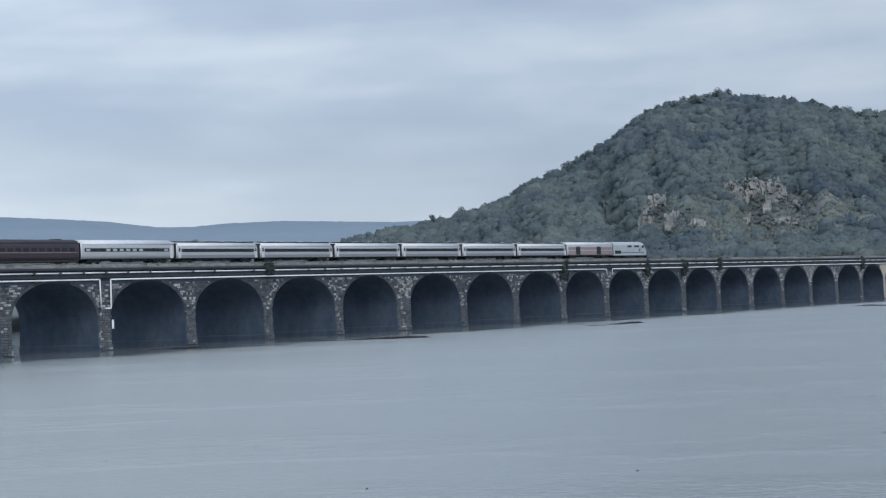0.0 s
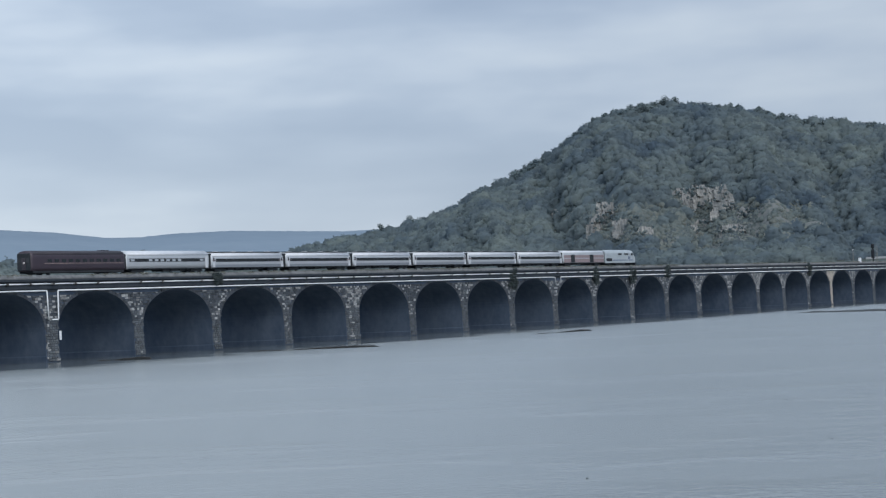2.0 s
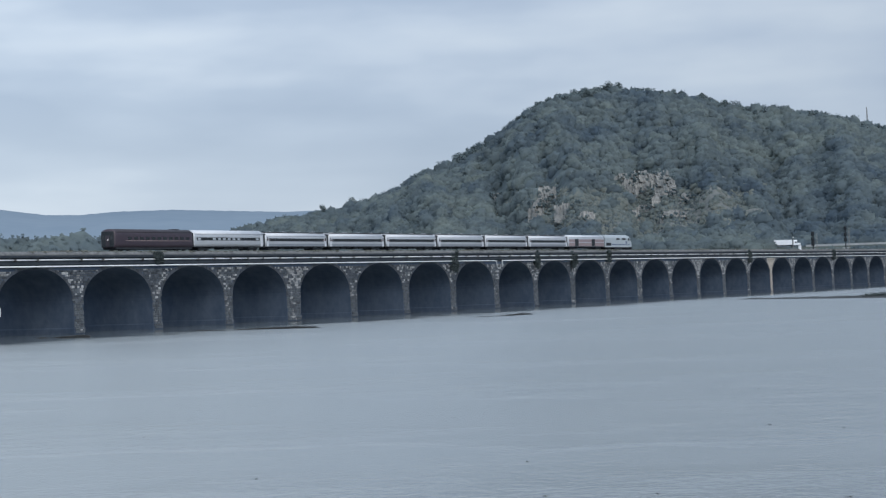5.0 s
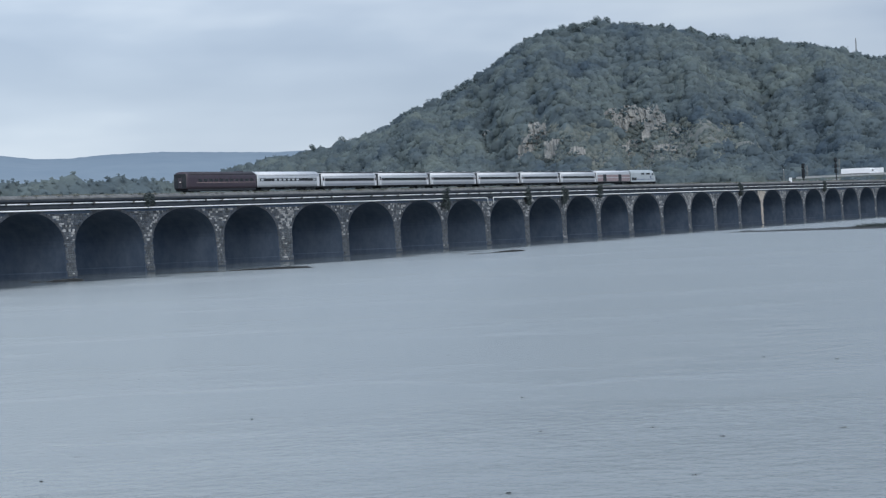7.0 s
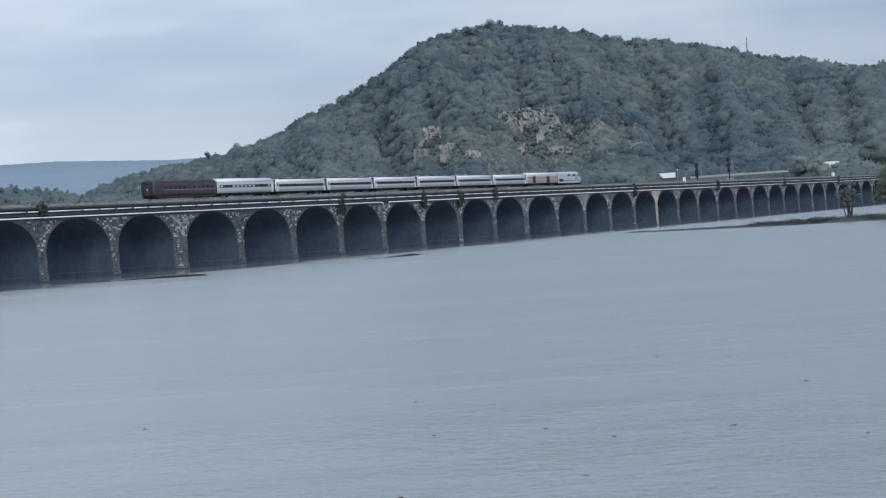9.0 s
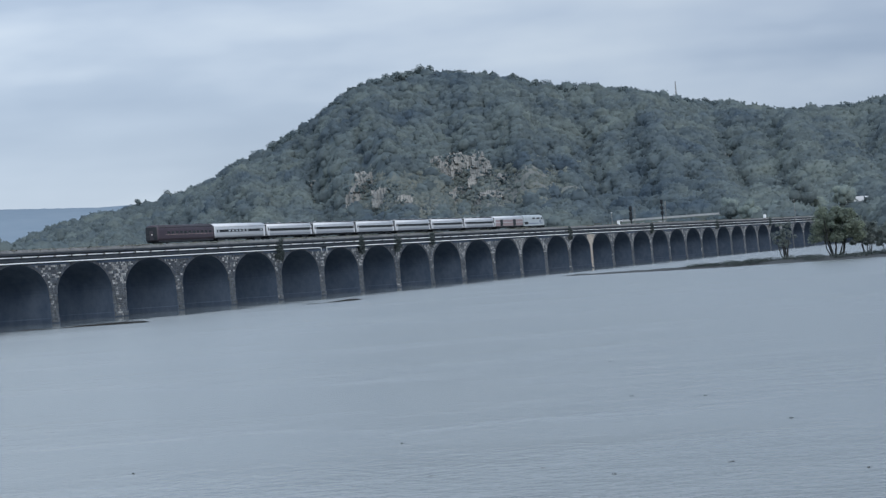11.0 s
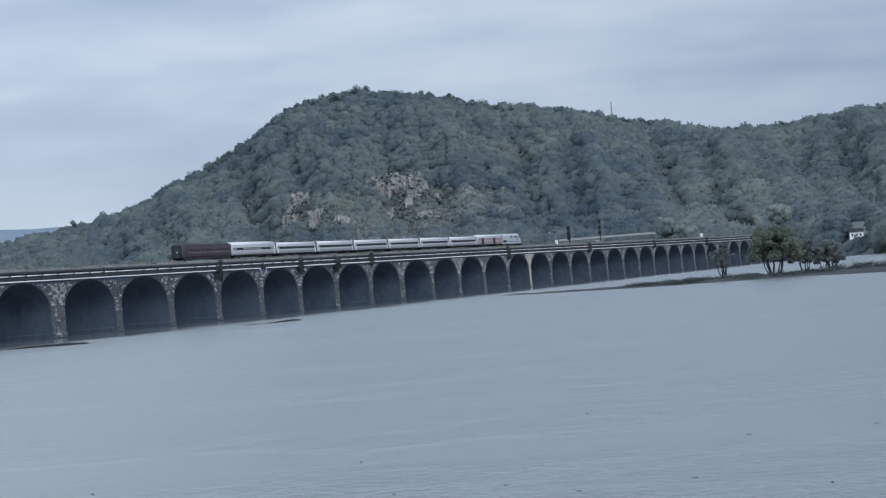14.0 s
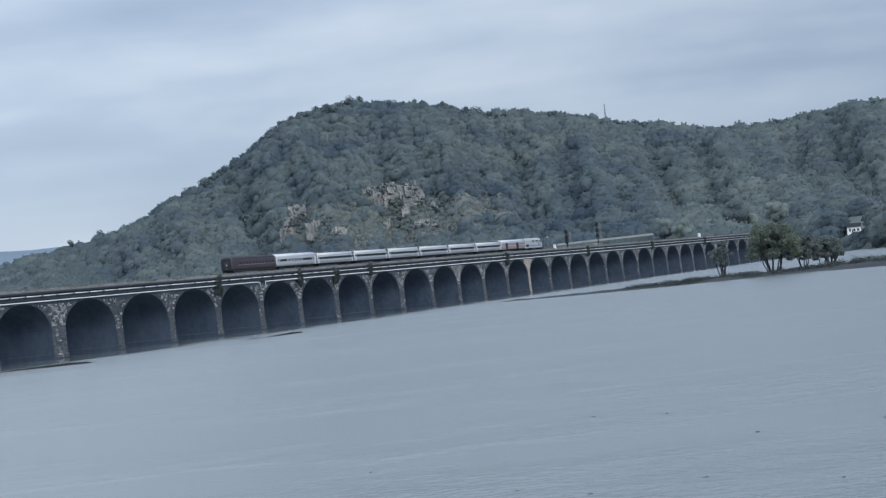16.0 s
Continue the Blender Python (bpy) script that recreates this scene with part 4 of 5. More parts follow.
def couple(car, x0, x1, half=1.28):
    for x in (x0, x1):
        part("gangway", bevel_box(x - 0.6, x + 0.6, -half, half, 0.95, 3.55, 0.1), BLACK, car, "black rubber gangway between the cars")


def coach():
    """Fluted silver coach with one dark window band."""
    car = empty("coach", Matrix(), "silver stainless steel passenger coach with a dark window band", "train car", "silver coaches of the train")
    prof = section(1.55, 0.95, 2.55, 3.86, 12, 2.2)
    part("body", shell(-12.45, 12.45, prof), STEEL, car, "", True)
    roof = [(y * 1.004, z + 0.012) for y, z in prof if z > 2.75]
    part("roof", prism(bmesh.new(), roof, -12.2, 12.2), SILVER_ROOF, car, "bright silver domed roof", True)
    side_plates("window_band", car, BLACK, ((-11.2, 11.2),), 2.0, 2.60, 1.548, "dark band round the windows")
    side_plates("fluted_panel", car, FLUTED, [(-12.3 + i * 2.06, -10.26 + i * 2.06) for i in range(12)], 1.02, 1.52, 1.54, "dull grey fluted lower panel")
    part("roof_walk", bevel_box(-11.9, 11.9, -0.95, 0.95, 3.74, 3.905, 0.04), BLACK, car, "dark strip along the top of the roof")
    side_plates("window", car, GLASS_DARK, [(-10.3 + i * 1.62, -10.3 + i * 1.62 + 1.3) for i in range(13)], 2.08, 2.50, 1.562)
    side_plates("stripe", car, RED, ((-12.3, -10.7), (10.7, 12.3)), 2.2, 2.34, 1.548)
    side_plates("door", car, SILVER_ROOF, ((-12.2, -11.4), (11.4, 12.2)), 1.0, 2.95, 1.545, "", 0.01)
    side_plates("door_window", car, GLASS_DARK, ((-12.0, -11.6), (11.6, 12.0)), 2.1, 2.8, 1.558)
    side_plates("sill", car, BLACK, ((-12.4, 12.4),), 0.86, 1.0, 1.47)
    for x in (-12.0, -10.9, 10.9, 12.0):
        part("roof_hatch", bevel_box(x - 0.32, x + 0.32, -0.9, -0.2, 3.76, 3.92, 0.03), BLACK, car, "small black roof hatch")
    for x in np.arange(-9, 10, 6.0):
        part("roof_vent", bevel_box(x - 0.5, x + 0.5, -0.35, 0.35, 3.9, 4.0, 0.03), SILVER_ROOF, car)
    truck(car, -9.1), truck(car, 9.1)
    underfloor(car, -6.6, 6.8)
    couple(car, -12.7, 12.7)
    return car


def lounge():
    car = empty("lounge_car", Matrix(), "older silver passenger car with separate pale windows", "train car")
    prof = section(1.52, 0.95, 2.75, 4.1, 12, 2.4)
    part("body", shell(-12.75, 12.75, prof), STEEL, car, "", True)
    part("roof", prism(bmesh.new(), [(y * 1.004, z + 0.012) for y, z in prof if z > 2.8], -12.4, 12.4), SILVER_ROOF, car, "bright silver roof", True)
    side_plates("window_band", car, BLACK, ((-12.0, 11.2),), 2.12, 2.70, 1.52, "dark band round the windows")
    panes = [(-11.6 + i * 1.78, -11.6 + i * 1.78 + 1.05) for i in range(13)]
    side_plates("window", car, PANE_PALE, [p for i, p in enumerate(panes) if i in (0, 3, 4, 5, 6, 7, 8, 12)], 2.22, 2.60, 1.533, "pale reflecting window pane")
    side_plates("window", car, GLASS_DARK, [p for i, p in enumerate(panes) if i in (1, 2, 9, 10, 11)], 2.22, 2.60, 1.533)
    side_plates("door", car, SILVER_ROOF, ((11.4, 12.2),), 1.0, 3.05, 1.52, "", 0.01)
    side_plates("sill", car, BLACK, ((-12.4, 12.4),), 0.86, 1.0, 1.44)
    truck(car, -9.1), truck(car, 9.1)
    underfloor(car, -6.6, 6.8)
    couple(car, -12.8, 12.8)
    return car


def baggage():
    car = empty("baggage_car", Matrix(), "silver baggage car with dull red stripes and dark side doors", "train car")
    prof = section(1.53, 0.95, 2.95, 4.05, 12, 2.6)
    part("body", shell(-12.75, 12.75, prof), STEEL, car, "", True)
    part("roof", prism(bmesh.new(), [(y * 1.004, z + 0.012) for y, z in prof if z > 3.0], -12.4, 12.4), SILVER_ROOF, car, "", True)
    side_plates("stripe", car, RED, ((-12.3, 12.3),), 2.2, 2.9, 1.53, "faded red band")
    side_plates("stripe", car, RED, ((-12.3, 12.3),), 1.1, 2.02, 1.53, "faded red band")
    side_plates("side_door", car, BLACK, ((-1.2 + 4.6, 1.2 + 4.6), (-8.2, -5.8)), 1.1, 3.0, 1.545, "dark sliding side door")
    side_plates("sill", car, BLACK, ((-12.4, 12.4),), 0.86, 1.0, 1.45)
    truck(car, -9.1), truck(car, 9.1)
    underfloor(car, -6.6, 6.8)
    couple(car, -12.8, 12.8)
    return car


def private_car():
    car = empty("private_car", Matrix(), "dull maroon private rail car at the tail of the train", "train car")
    prof = section(1.53, 0.80, 2.95, 4.12, 12, 2.7)
    part("body", shell(-12.85, 12.75, prof, 0.5), MAROON, car, "", True)
    part("roof", prism(bmesh.new(), [(y * 1.004, z + 0.012) for y, z in prof if z > 3.0], -12.3, 12.4), MAROON_ROOF, car, "dark maroon roof", True)
    side_plates("window", car, GLASS_DARK, [(-8.8 + i * 1.9, -8.8 + i * 1.9 + 1.2) for i in range(11)], 2.2, 2.7, 1.53)
    side_plates("line", car, GOLD, ((-9.6, 12.2),), 1.96, 2.06, 1.53, "thin faded gold line")
    part("tail_wall", bevel_box(-13.02, -12.84, -1.3, 1.3, 0.9, 3.7, 0.05), BLACK, car, "black end wall of the observation end")
    part("tail_door", bevel_box(-13.06, -13.0, -0.4, 0.4, 1.0, 2.95, 0.02), MAROON_ROOF, car)
    part("marker_lamp", bevel_box(-13.18, -13.06, -0.28, 0.02, 2.0, 2.28, 0.05), MARKER, car, "pale round marker lamp")
    for sgn in (-1, 1):
        part("end_window", box(bmesh.new(), -13.05, -13.02, sgn * 0.85 - 0.3, sgn * 0.85 + 0.3, 2.1, 2.9), GLASS_DARK, car)
    part("roof_unit", bevel_box(7.6, 9.4, -0.6, 0.6, 4.08, 4.24, 0.05), MAROON_ROOF, car)
    part("skirt", bevel_box(-12.4, 12.4, -1.42, 1.42, 0.45, 0.82, 0.05), BLACK, car)
    truck(car, -9.1), truck(car, 9.1)
    couple(car, 12.8, 12.8)
    return car


def locomotive():
    car = empty("locomotive", Matrix(), "pale grey diesel locomotive with a sloped nose", "locomotive")
    half = 1.5
    prof = ((-half, 0.85), (-half, 3.35), (-half + 0.28, 3.95), (-0.6, 4.2), (0.6, 4.2), (half - 0.28, 3.95), (half, 3.35), (half, 0.85))
    part("body", prism(bmesh.new(), prof, -10.3, 7.4), LOCO_GREY, car)
    bm = bmesh.new()
    stations = ((7.402, 1.0, 4.2), (8.3, 1.0, 4.1), (9.0, 0.97, 3.35), (9.9, 0.92, 2.55), (10.35, 0.80, 1.9))
    rings = []
    for x, f, top in stations:
        q = top - 0.85
        rings.append([bm.verts.new((x, y * f, 0.85 + (z - 0.85) / 3.35 * q)) for y, z in prof])
    for a, b in zip(rings, rings[1:]):
        for j in range(8):
            bm.faces.new((a[j], a[(j + 1) % 8], b[(j + 1) % 8], b[j]))
    bm.faces.new(rings[0][::-1]), bm.faces.new(rings[-1])
    part("nose", bm, LOCO_GREY, car, "sloped cab nose")
    side_plates("cab_window", car, GLASS_DARK, ((6.95, 8.1),), 2.72, 3.34, half)
    side_plates("cab_door", car, PANE_PALE, ((5.9, 6.6),), 1.2, 3.2, half)
    side_plates("intake", car, BLACK, ((2.2, 5.2), (-1.9, 0.6)), 2.85, 3.34, half, "black side intake grille")
    side_plates("grille", car, BLACK, ((-9.6, -5.9),), 1.25, 2.05, half, "black louvred grille")
    side_plates("stripe", car, BLUE, ((-5.4, 8.3),), 1.45, 1.62, half, "dark blue stripe")
    side_plates("emblem", car, BLUE, ((5.0, 5.8),), 1.8, 2.5, half)
    part("windscreen", prism(bmesh.new(), ((-1.05, 0), (-1.05, 0.06), (1.05, 0.06), (1.05, 0)), 0, 0.8), GLASS_DARK, car).matrix_basis = pose(8.42, 0, 3.99, 0, 47, 0)
    for x in (-8.6, -6.0, -3.4):
        part("roof_fan", tube(bmesh.new(), ((x, 0, 4.18), (x, 0, 4.32)), 0.62, 14), BLACK, car, "black roof fan")
    part("exhaust", bevel_box(0.8, 2.2, -0.35, 0.35, 4.18, 4.36, 0.04), BLACK, car)
    part("fuel_tank", bevel_box(-3.0, 3.0, -1.35, 1.35, 0.28, 0.86, 0.1), BLACK, car, "black fuel tank")
    part("frame", bevel_box(-10.2, 9.9, -1.46, 1.46, 0.7, 0.92, 0.04), BLACK, car, "black underframe")
    part("pilot", bevel_box(9.7, 10.5, -1.35, 1.35, 0.2, 0.95, 0.08), BLACK, car, "black pilot plate")
    truck(car, -6.9, 0.5), truck(car, 6.9, 0.5)
    return car


TRAIN = []


def place_train():
    """Every car with its middle's distance along the bridge at the start."""
    first = coach()
    cars = [private_car(), lounge(), first] + [copy_thing(first, Matrix()) for _ in range(5)] + [baggage()]
    for i, car in enumerate(cars):
        TRAIN.append((car, 23.3 - CAR / 2 + i * CAR))
    TRAIN.append((locomotive(), 23.3 + 8 * CAR + 10.7))


place_train()

# ---------------------------------------------------------------- signals and boxes on the bridge
def signal(s, y, base, top, heads):
    m = BRIDGE @ pose(s, y, base, 0, 0, -90)
    h = top - base
    ob = empty("railway_signal", m, "dark railway signal mast with stacked lamp heads on the bridge", "signal", "railway signals")
    part("mast", tube(bmesh.new(), ((0, 0, 0), (0, 0, h)), 0.22, 10), BLACK, ob)
    part("foot", bevel_box(-0.4, 0.4, -0.4, 0.4, 0, 0.35, 0.05), CONCRETE, ob)
    for z in heads:
        hd = part("signal_head", bevel_box(-0.62, 0.62, -0.5, -0.16, z - 0.8, z + 0.8, 0.18), BLACK, ob, "black signal head")
        for dz in (-0.45, 0, 0.45):
            part("hood", tube(bmesh.new(), ((0, -0.46, z + dz), (0, -0.85, z + dz)), 0.17, 10), BLACK, hd)
    bm = bmesh.new()
    for x in (0.45, 0.85):
        tube(bm, ((x + 0.6, 0.25, 0), (x + 0.6, 0.25, h - 0.6)), 0.06, 6)
    for z in np.arange(0.3, h - 0.6, 0.4):
        tube(bm, ((1.05, 0.25, z), (1.45, 0.25, z)), 0.04, 6)
    part("ladder", bm, CONCRETE, ob, "pale steel ladder")
    part("platform", bevel_box(-0.3, 1.3, -0.2, 0.7, h - 3.6, h - 3.5, 0.02), PIPE_JOINT, ob)


signal(491.8, 1.6, 13.4, 20.2, (6.0, 4.1, 2.5))
signal(578.6, 13.9, 13.5, 23.3, (9.0, 6.6, 4.6))


def cabinet(s, y, w, h):
    ob = empty("relay_cabinet", BRIDGE @ pose(s, y, 13.4), "white steel relay cabinet beside the track", "cabinet", "trackside cabinets")
    part("body", bevel_box(-w / 2, w / 2, -0.4, 0.4, 0.15, h, 0.04), WHITE, ob)
    part("door", bevel_box(-w / 2 + 0.1, w / 2 - 0.1, -0.43, -0.402, 0.3, h - 0.15, 0.01), WHITE, ob)
    part("roof", bevel_box(-w / 2 - 0.1, w / 2 + 0.1, -0.5, 0.5, h, h + 0.1, 0.02), CONCRETE, ob)
    part("plinth", bevel_box(-w / 2, w / 2, -0.4, 0.4, -0.3, 0.15, 0.02), CONCRETE, ob)


cabinet(474.2, 1.2, 0.9, 1.9)
cabinet(702.3, 1.2, 2.2, 2.2)
for s, h in ((765.8, 8.5), (466, 4.6)):
    pole = empty("lamp_pole", BRIDGE @ pose(s, 1.0, 13.3), "slim grey pole standing on the bridge", "pole", "poles on the bridge")
    part("shaft", tube(bmesh.new(), ((0, 0, 0), (0, 0, h)), [0.12, 0.07], 8), CONCRETE, pole)
    part("head", bevel_box(-0.45, 0.45, -0.12, 0.12, h, h + 0.18, 0.04), WHITE, pole)

# ---------------------------------------------------------------- gravel bar with trees
BAR = ((100, 544, 1.9), (109, 522, 4.6), (119, 501, 6.4), (130, 486, 8.2), (141, 487, 14.3), (148, 477, 17.1), (157, 475, 21.5), (165, 475, 25.3), (172, 482, 26.1), (175, 474, 26.7), (174, 442, 26.2), (181, 421, 20.7))


def gravel_bar():
    vs, fs = [], []
    n = 14
    pts = [Vector((x, y)) for x, y, _ in BAR]
    dense = []
    for i in range(len(BAR) - 1):
        for j in range(6):
            f = j / 6
            dense.append((pts[i].lerp(pts[i + 1], f), BAR[i][2] * (1 - f) + BAR[i + 1][2] * f, i + f))
    for i, (p, w, q) in enumerate(dense):
        d = (dense[min(i + 1, len(dense) - 1)][0] - dense[max(i - 1, 0)][0]).normalized()
        side = Vector((-d.y, d.x))
        for j in range(n + 1):
            u = 2 * j / n - 1
            e = p + side * u * w * (1 + 0.25 * noise.noise((q * 1.1, 0.5 if u > 0 else 7.5, 0)))
            hump = (1 - u * u) * (0.75 + min(q, 4) * 0.22) + 0.35 * noise.noise((e.x * 0.15, e.y * 0.15, 0)) * (1 - u * u)
            vs.append((e.x, e.y, -0.40 + hump * 0.75))
    for i in range(len(dense) - 1):
        for j in range(n):
            a = i * (n + 1) + j
            fs.append((a, a + n + 1, a + n + 2, a + 1))
    bulk("gravel_bar", vs, fs, GRAVEL, None, "low dark gravel bar lying in the river", "structure", True)
    sb = []
    for p, w, q in dense[14:]:
        for _ in range(3):
            sb.append((p.x + random.uniform(-1, 1) * w * 0.3, p.y - w * random.uniform(0.1, 0.6), 0.6, 2.2, 2.2, random.uniform(0.4, 1.1) + (random.uniform(0, 1.1) if q > 6.5 else 0)))
    tagged(leaf_cloud("bar_scrub", sb, 26000, 0.13, BAR_SCRUB, None, "low dark scrub covering the gravel bar", "stuff"), "", "scrub")


gravel_bar()


def bank_tree(x, y, z, height, spread, stems, blobs, label, mat=BANK_LEAF, count=9000, leaf=0.24):
    """A leaning many-stemmed tree: tapered stems, limbs and a crown of many leaves."""
    tree = empty("tree", pose(x, y, z), label, "tree", "trees on the gravel bar")
    bm = bmesh.new()
    tips = []
    for i in range(stems):
        a = 2 * math.pi * i / stems + random.uniform(-0.4, 0.4)
        lean = random.uniform(0.25, 0.75) * spread
        top = Vector((math.cos(a) * lean, math.sin(a) * lean * 0.6, height * random.uniform(0.55, 0.85)))
        foot = Vector((math.cos(a) * 0.16 * spread, math.sin(a) * 0.2, -0.6))
        mid = foot.lerp(top, 0.45) + Vector((random.uniform(-0.6, 0.6), random.uniform(-0.6, 0.6), -0.08 * height))
        r = 0.033 * height * random.uniform(0.45, 0.8)
        tube(bm, (foot, foot.lerp(mid, 0.5) + Vector((random.uniform(-0.2, 0.2), 0, 0)), mid, mid.lerp(top, 0.5), top), [r, r * 0.85, r * 0.65, r * 0.4, r * 0.15], 7)
        for _ in range(3):
            b0 = mid.lerp(top, random.uniform(0.0, 0.6))
            b1 = b0 + Vector((random.uniform(-1, 1) * spread * 0.4, random.uniform(-1, 1) * spread * 0.35, random.uniform(0.05, 0.25) * height))
            tube(bm, (b0, b0.lerp(b1, 0.5) + Vector((0, 0, 0.2)), b1), [r * 0.4, r * 0.28, r * 0.1], 6)
            tips.append(b1)
        tips.append(top)
    part("trunk", bm, BARK, tree, "dark leaning stems")
    cr = []
    for _ in range(blobs):
        a, u = random.uniform(0, 2 * math.pi), math.sqrt(random.uniform(0, 1))
        zz = random.uniform(0.34, 0.93)
        rad = spread * math.sqrt(max(0.05, 1 - ((zz - 0.5) / 0.5) ** 2))
        q = random.uniform(0.10, 0.2) * spread
        cr.append((math.cos(a) * u * rad * 0.85, math.sin(a) * u * rad * 0.75, zz * height, q * 1.3, q * 1.3, q))
    cr += [(p.x, p.y, p.z, 0.16 * spread, 0.16 * spread, 0.12 * spread) for p in tips]
    leaf_cloud("crown", cr, count, leaf, mat, tree, "loose grey-green crown")
    return tree


bank_tree(146.1, 503.1, 0.45, 9.4, 3.4, 6, 26, "small many-stemmed grey tree at the water's edge", TREE_LEAF, 2000, 0.15)
bank_tree(151.7, 481.0, 0.45, 11.9, 7.0, 8, 80, "large spreading grey-green tree on leaning stems on the bar", BANK_LEAF, 13000, 0.19)
bank_tree(160.5, 486.4, 0.45, 8.3, 5.0, 5, 40, "dark low tree on the gravel bar", TREE_LEAF, 5600, 0.18)
bank_tree(175.6, 510.8, 0.45, 7.2, 4.8, 7, 40, "open many-stemmed tree on the gravel bar", TREE_LEAF, 5600, 0.18)
bank_tree(170.1, 497.5, 0.45, 7.2, 4.8, 5, 34, "low bushy tree on the gravel bar", TREE_LEAF, 4600, 0.18)
bank_tree(166.8, 436.4, 0.45, 10.7, 5.7, 5, 60, "tall dark tree at the end of the gravel bar", TREE_LEAF, 14000, 0.26)


# log shapes added for the dark eddy lines in the current before the bridge
def drift(x0, y0, x1, y1):
    a, b = Vector((x0, y0, 0.0)), Vector((x1, y1, 0.0))
    ln = (b - a).length
    ob = empty("driftwood", Matrix.Translation(a) @ (b - a).to_track_quat("X", "Z").to_matrix().to_4x4(), "dark log shape standing in for an eddy line in the current", "driftwood", "snags before the bridge")
    pts = [(ln * f, 0.5 * math.sin(f * 9), z) for f, z in ((0, -0.2), (0.15, 0.0), (0.35, -0.08), (0.55, 0.05), (0.8, 0.1), (0.93, 0.06), (1, -0.2))]
    part("log", tube(bmesh.new(), pts, [0.1, 0.15, 0.13, 0.2, 0.27, 0.22, 0.08], 7), SNAG, ob, "dark log shape of the eddy line")
    part("branch", tube(bmesh.new(), ((ln * 0.78, 0.1, 0.1), (ln * 0.82, 0.7, 0.5)), [0.1, 0.04], 6), SNAG, ob)


for row in ((-26, 366, -2, 355.5), (25, 406, 38, 418), (-48, 349, -38, 345)):
    drift(*row)

# scraps floating down the river
scr = []
for _ in range(34):
    r, az = random.uniform(45, 150), random.uniform(-9, 20)
    scr.append((r * math.sin(radians(az)), r * math.cos(radians(az)), 0.01, random.uniform(0.05, 0.15), 0.05, 0.01))
tagged(leaf_cloud("floating_debris", scr, 420, 0.022, SNAG, None, "dark scraps of leaf and bark floating on the river", "stuff"), "", "debris")

# ---------------------------------------------------------------- road on the far bank, with its traffic
def bearing(az, r, z=0.0):
    return Vector((r * math.sin(radians(az)), r * math.cos(radians(az)), z))


ROAD_R, ROAD_Z = 1300.0, 20.6
def road_strip(name, az0, az1, r0, r1, z0, z1, mat, label):
    a = np.radians(np.arange(az0, az1 + 0.01, 0.2))
    vs, n = [], len(a)
    for r, z in ((r0, z0), (r0, z1), (r1, z1), (r1, z0)):
        vs.append(np.stack([r * np.sin(a), r * np.cos(a), np.full(n, z)], -1))
    i = np.arange(n - 1)
    fs = [np.stack([c * n + i, c * n + i + 1, ((c + 1) % 4) * n + i + 1, ((c + 1) % 4) * n + i], -1) for c in range(4)]
    return bulk(name, np.concatenate(vs), np.concatenate(fs), mat, None, label, "structure")


road_strip("road", -8.0, 30.0, ROAD_R - 6, ROAD_R + 34, ROAD_Z - 0.4, ROAD_Z, ASPHALT, "dark asphalt highway along the far bank")
road_strip("road_embankment", -8.0, 30.0, ROAD_R - 12, ROAD_R + 36, 6.0, ROAD_Z - 0.41, GROUND, "scrubby earth embankment carrying the highway")
road_strip("wall_road", 12.2, 15.2, ROAD_R - 7.5, ROAD_R - 6.3, ROAD_Z - 1.2, ROAD_Z + 0.8, PALE_WALL, "pale concrete retaining wall below the highway")
road_strip("wall_lower", 11.9, 13.6, ROAD_R - 14.6, ROAD_R - 13.4, ROAD_Z - 5.6, ROAD_Z - 1.5, PALE_WALL, "low pale wall half hidden in the scrub")
road_strip("wall_terrace", 13.1, 15.0, ROAD_R - 10.8, ROAD_R - 9.8, ROAD_Z - 4.2, ROAD_Z - 0.5, PALE_WALL, "low pale terrace wall below the highway")
road_strip("wall_upper", 12.6, 14.6, ROAD_R + 36, ROAD_R + 38, ROAD_Z - 2, ROAD_Z + 1.3, CONCRETE, "pale concrete barrier beyond the highway")


def lorry():
    t = empty("truck_trailer", Matrix(), "white articulated truck on the highway", "truck", "white trucks")
    part("trailer", bevel_box(-10.5, 5.4, -1.3, 1.3, 1.15, 4.1, 0.06), WHITE, t, "white box trailer")
    part("trailer_frame", bevel_box(-10.3, 5.2, -0.9, 0.9, 0.8, 1.146, 0.04), BLACK, t)
    cab = bmesh.new()
    prism(cab, ((-1.25, 0.9), (-1.25, 3.3), (-0.9, 3.9), (0.9, 3.9), (1.25, 3.3), (1.25, 0.9)), 6.0, 8.2)
    part("cab", cab, WHITE, t)
    part("bonnet", bevel_box(8.204, 10.2, -1.1, 1.1, 0.8, 2.1, 0.2), WHITE, t)
    part("windscreen", bevel_box(8.16, 8.26, -1.05, 1.05, 2.2, 3.1, 0.02), GLASS_DARK, t)
    for s in (-1, 1):
        part("cab_window", box(bmesh.new(), 7.0, 7.9, s * 1.245, s * 1.262, 2.2, 3.0), GLASS_DARK, t)
    for x in (-9.4, -8.1, 5.2, 6.4, 9.2):
        for s in (-1, 1):
            part("wheel", tube(bmesh.new(), ((x, s * 0.85, 0.5), (x, s * 1.2, 0.5)), 0.5, 14), BLACK, t)
    return t


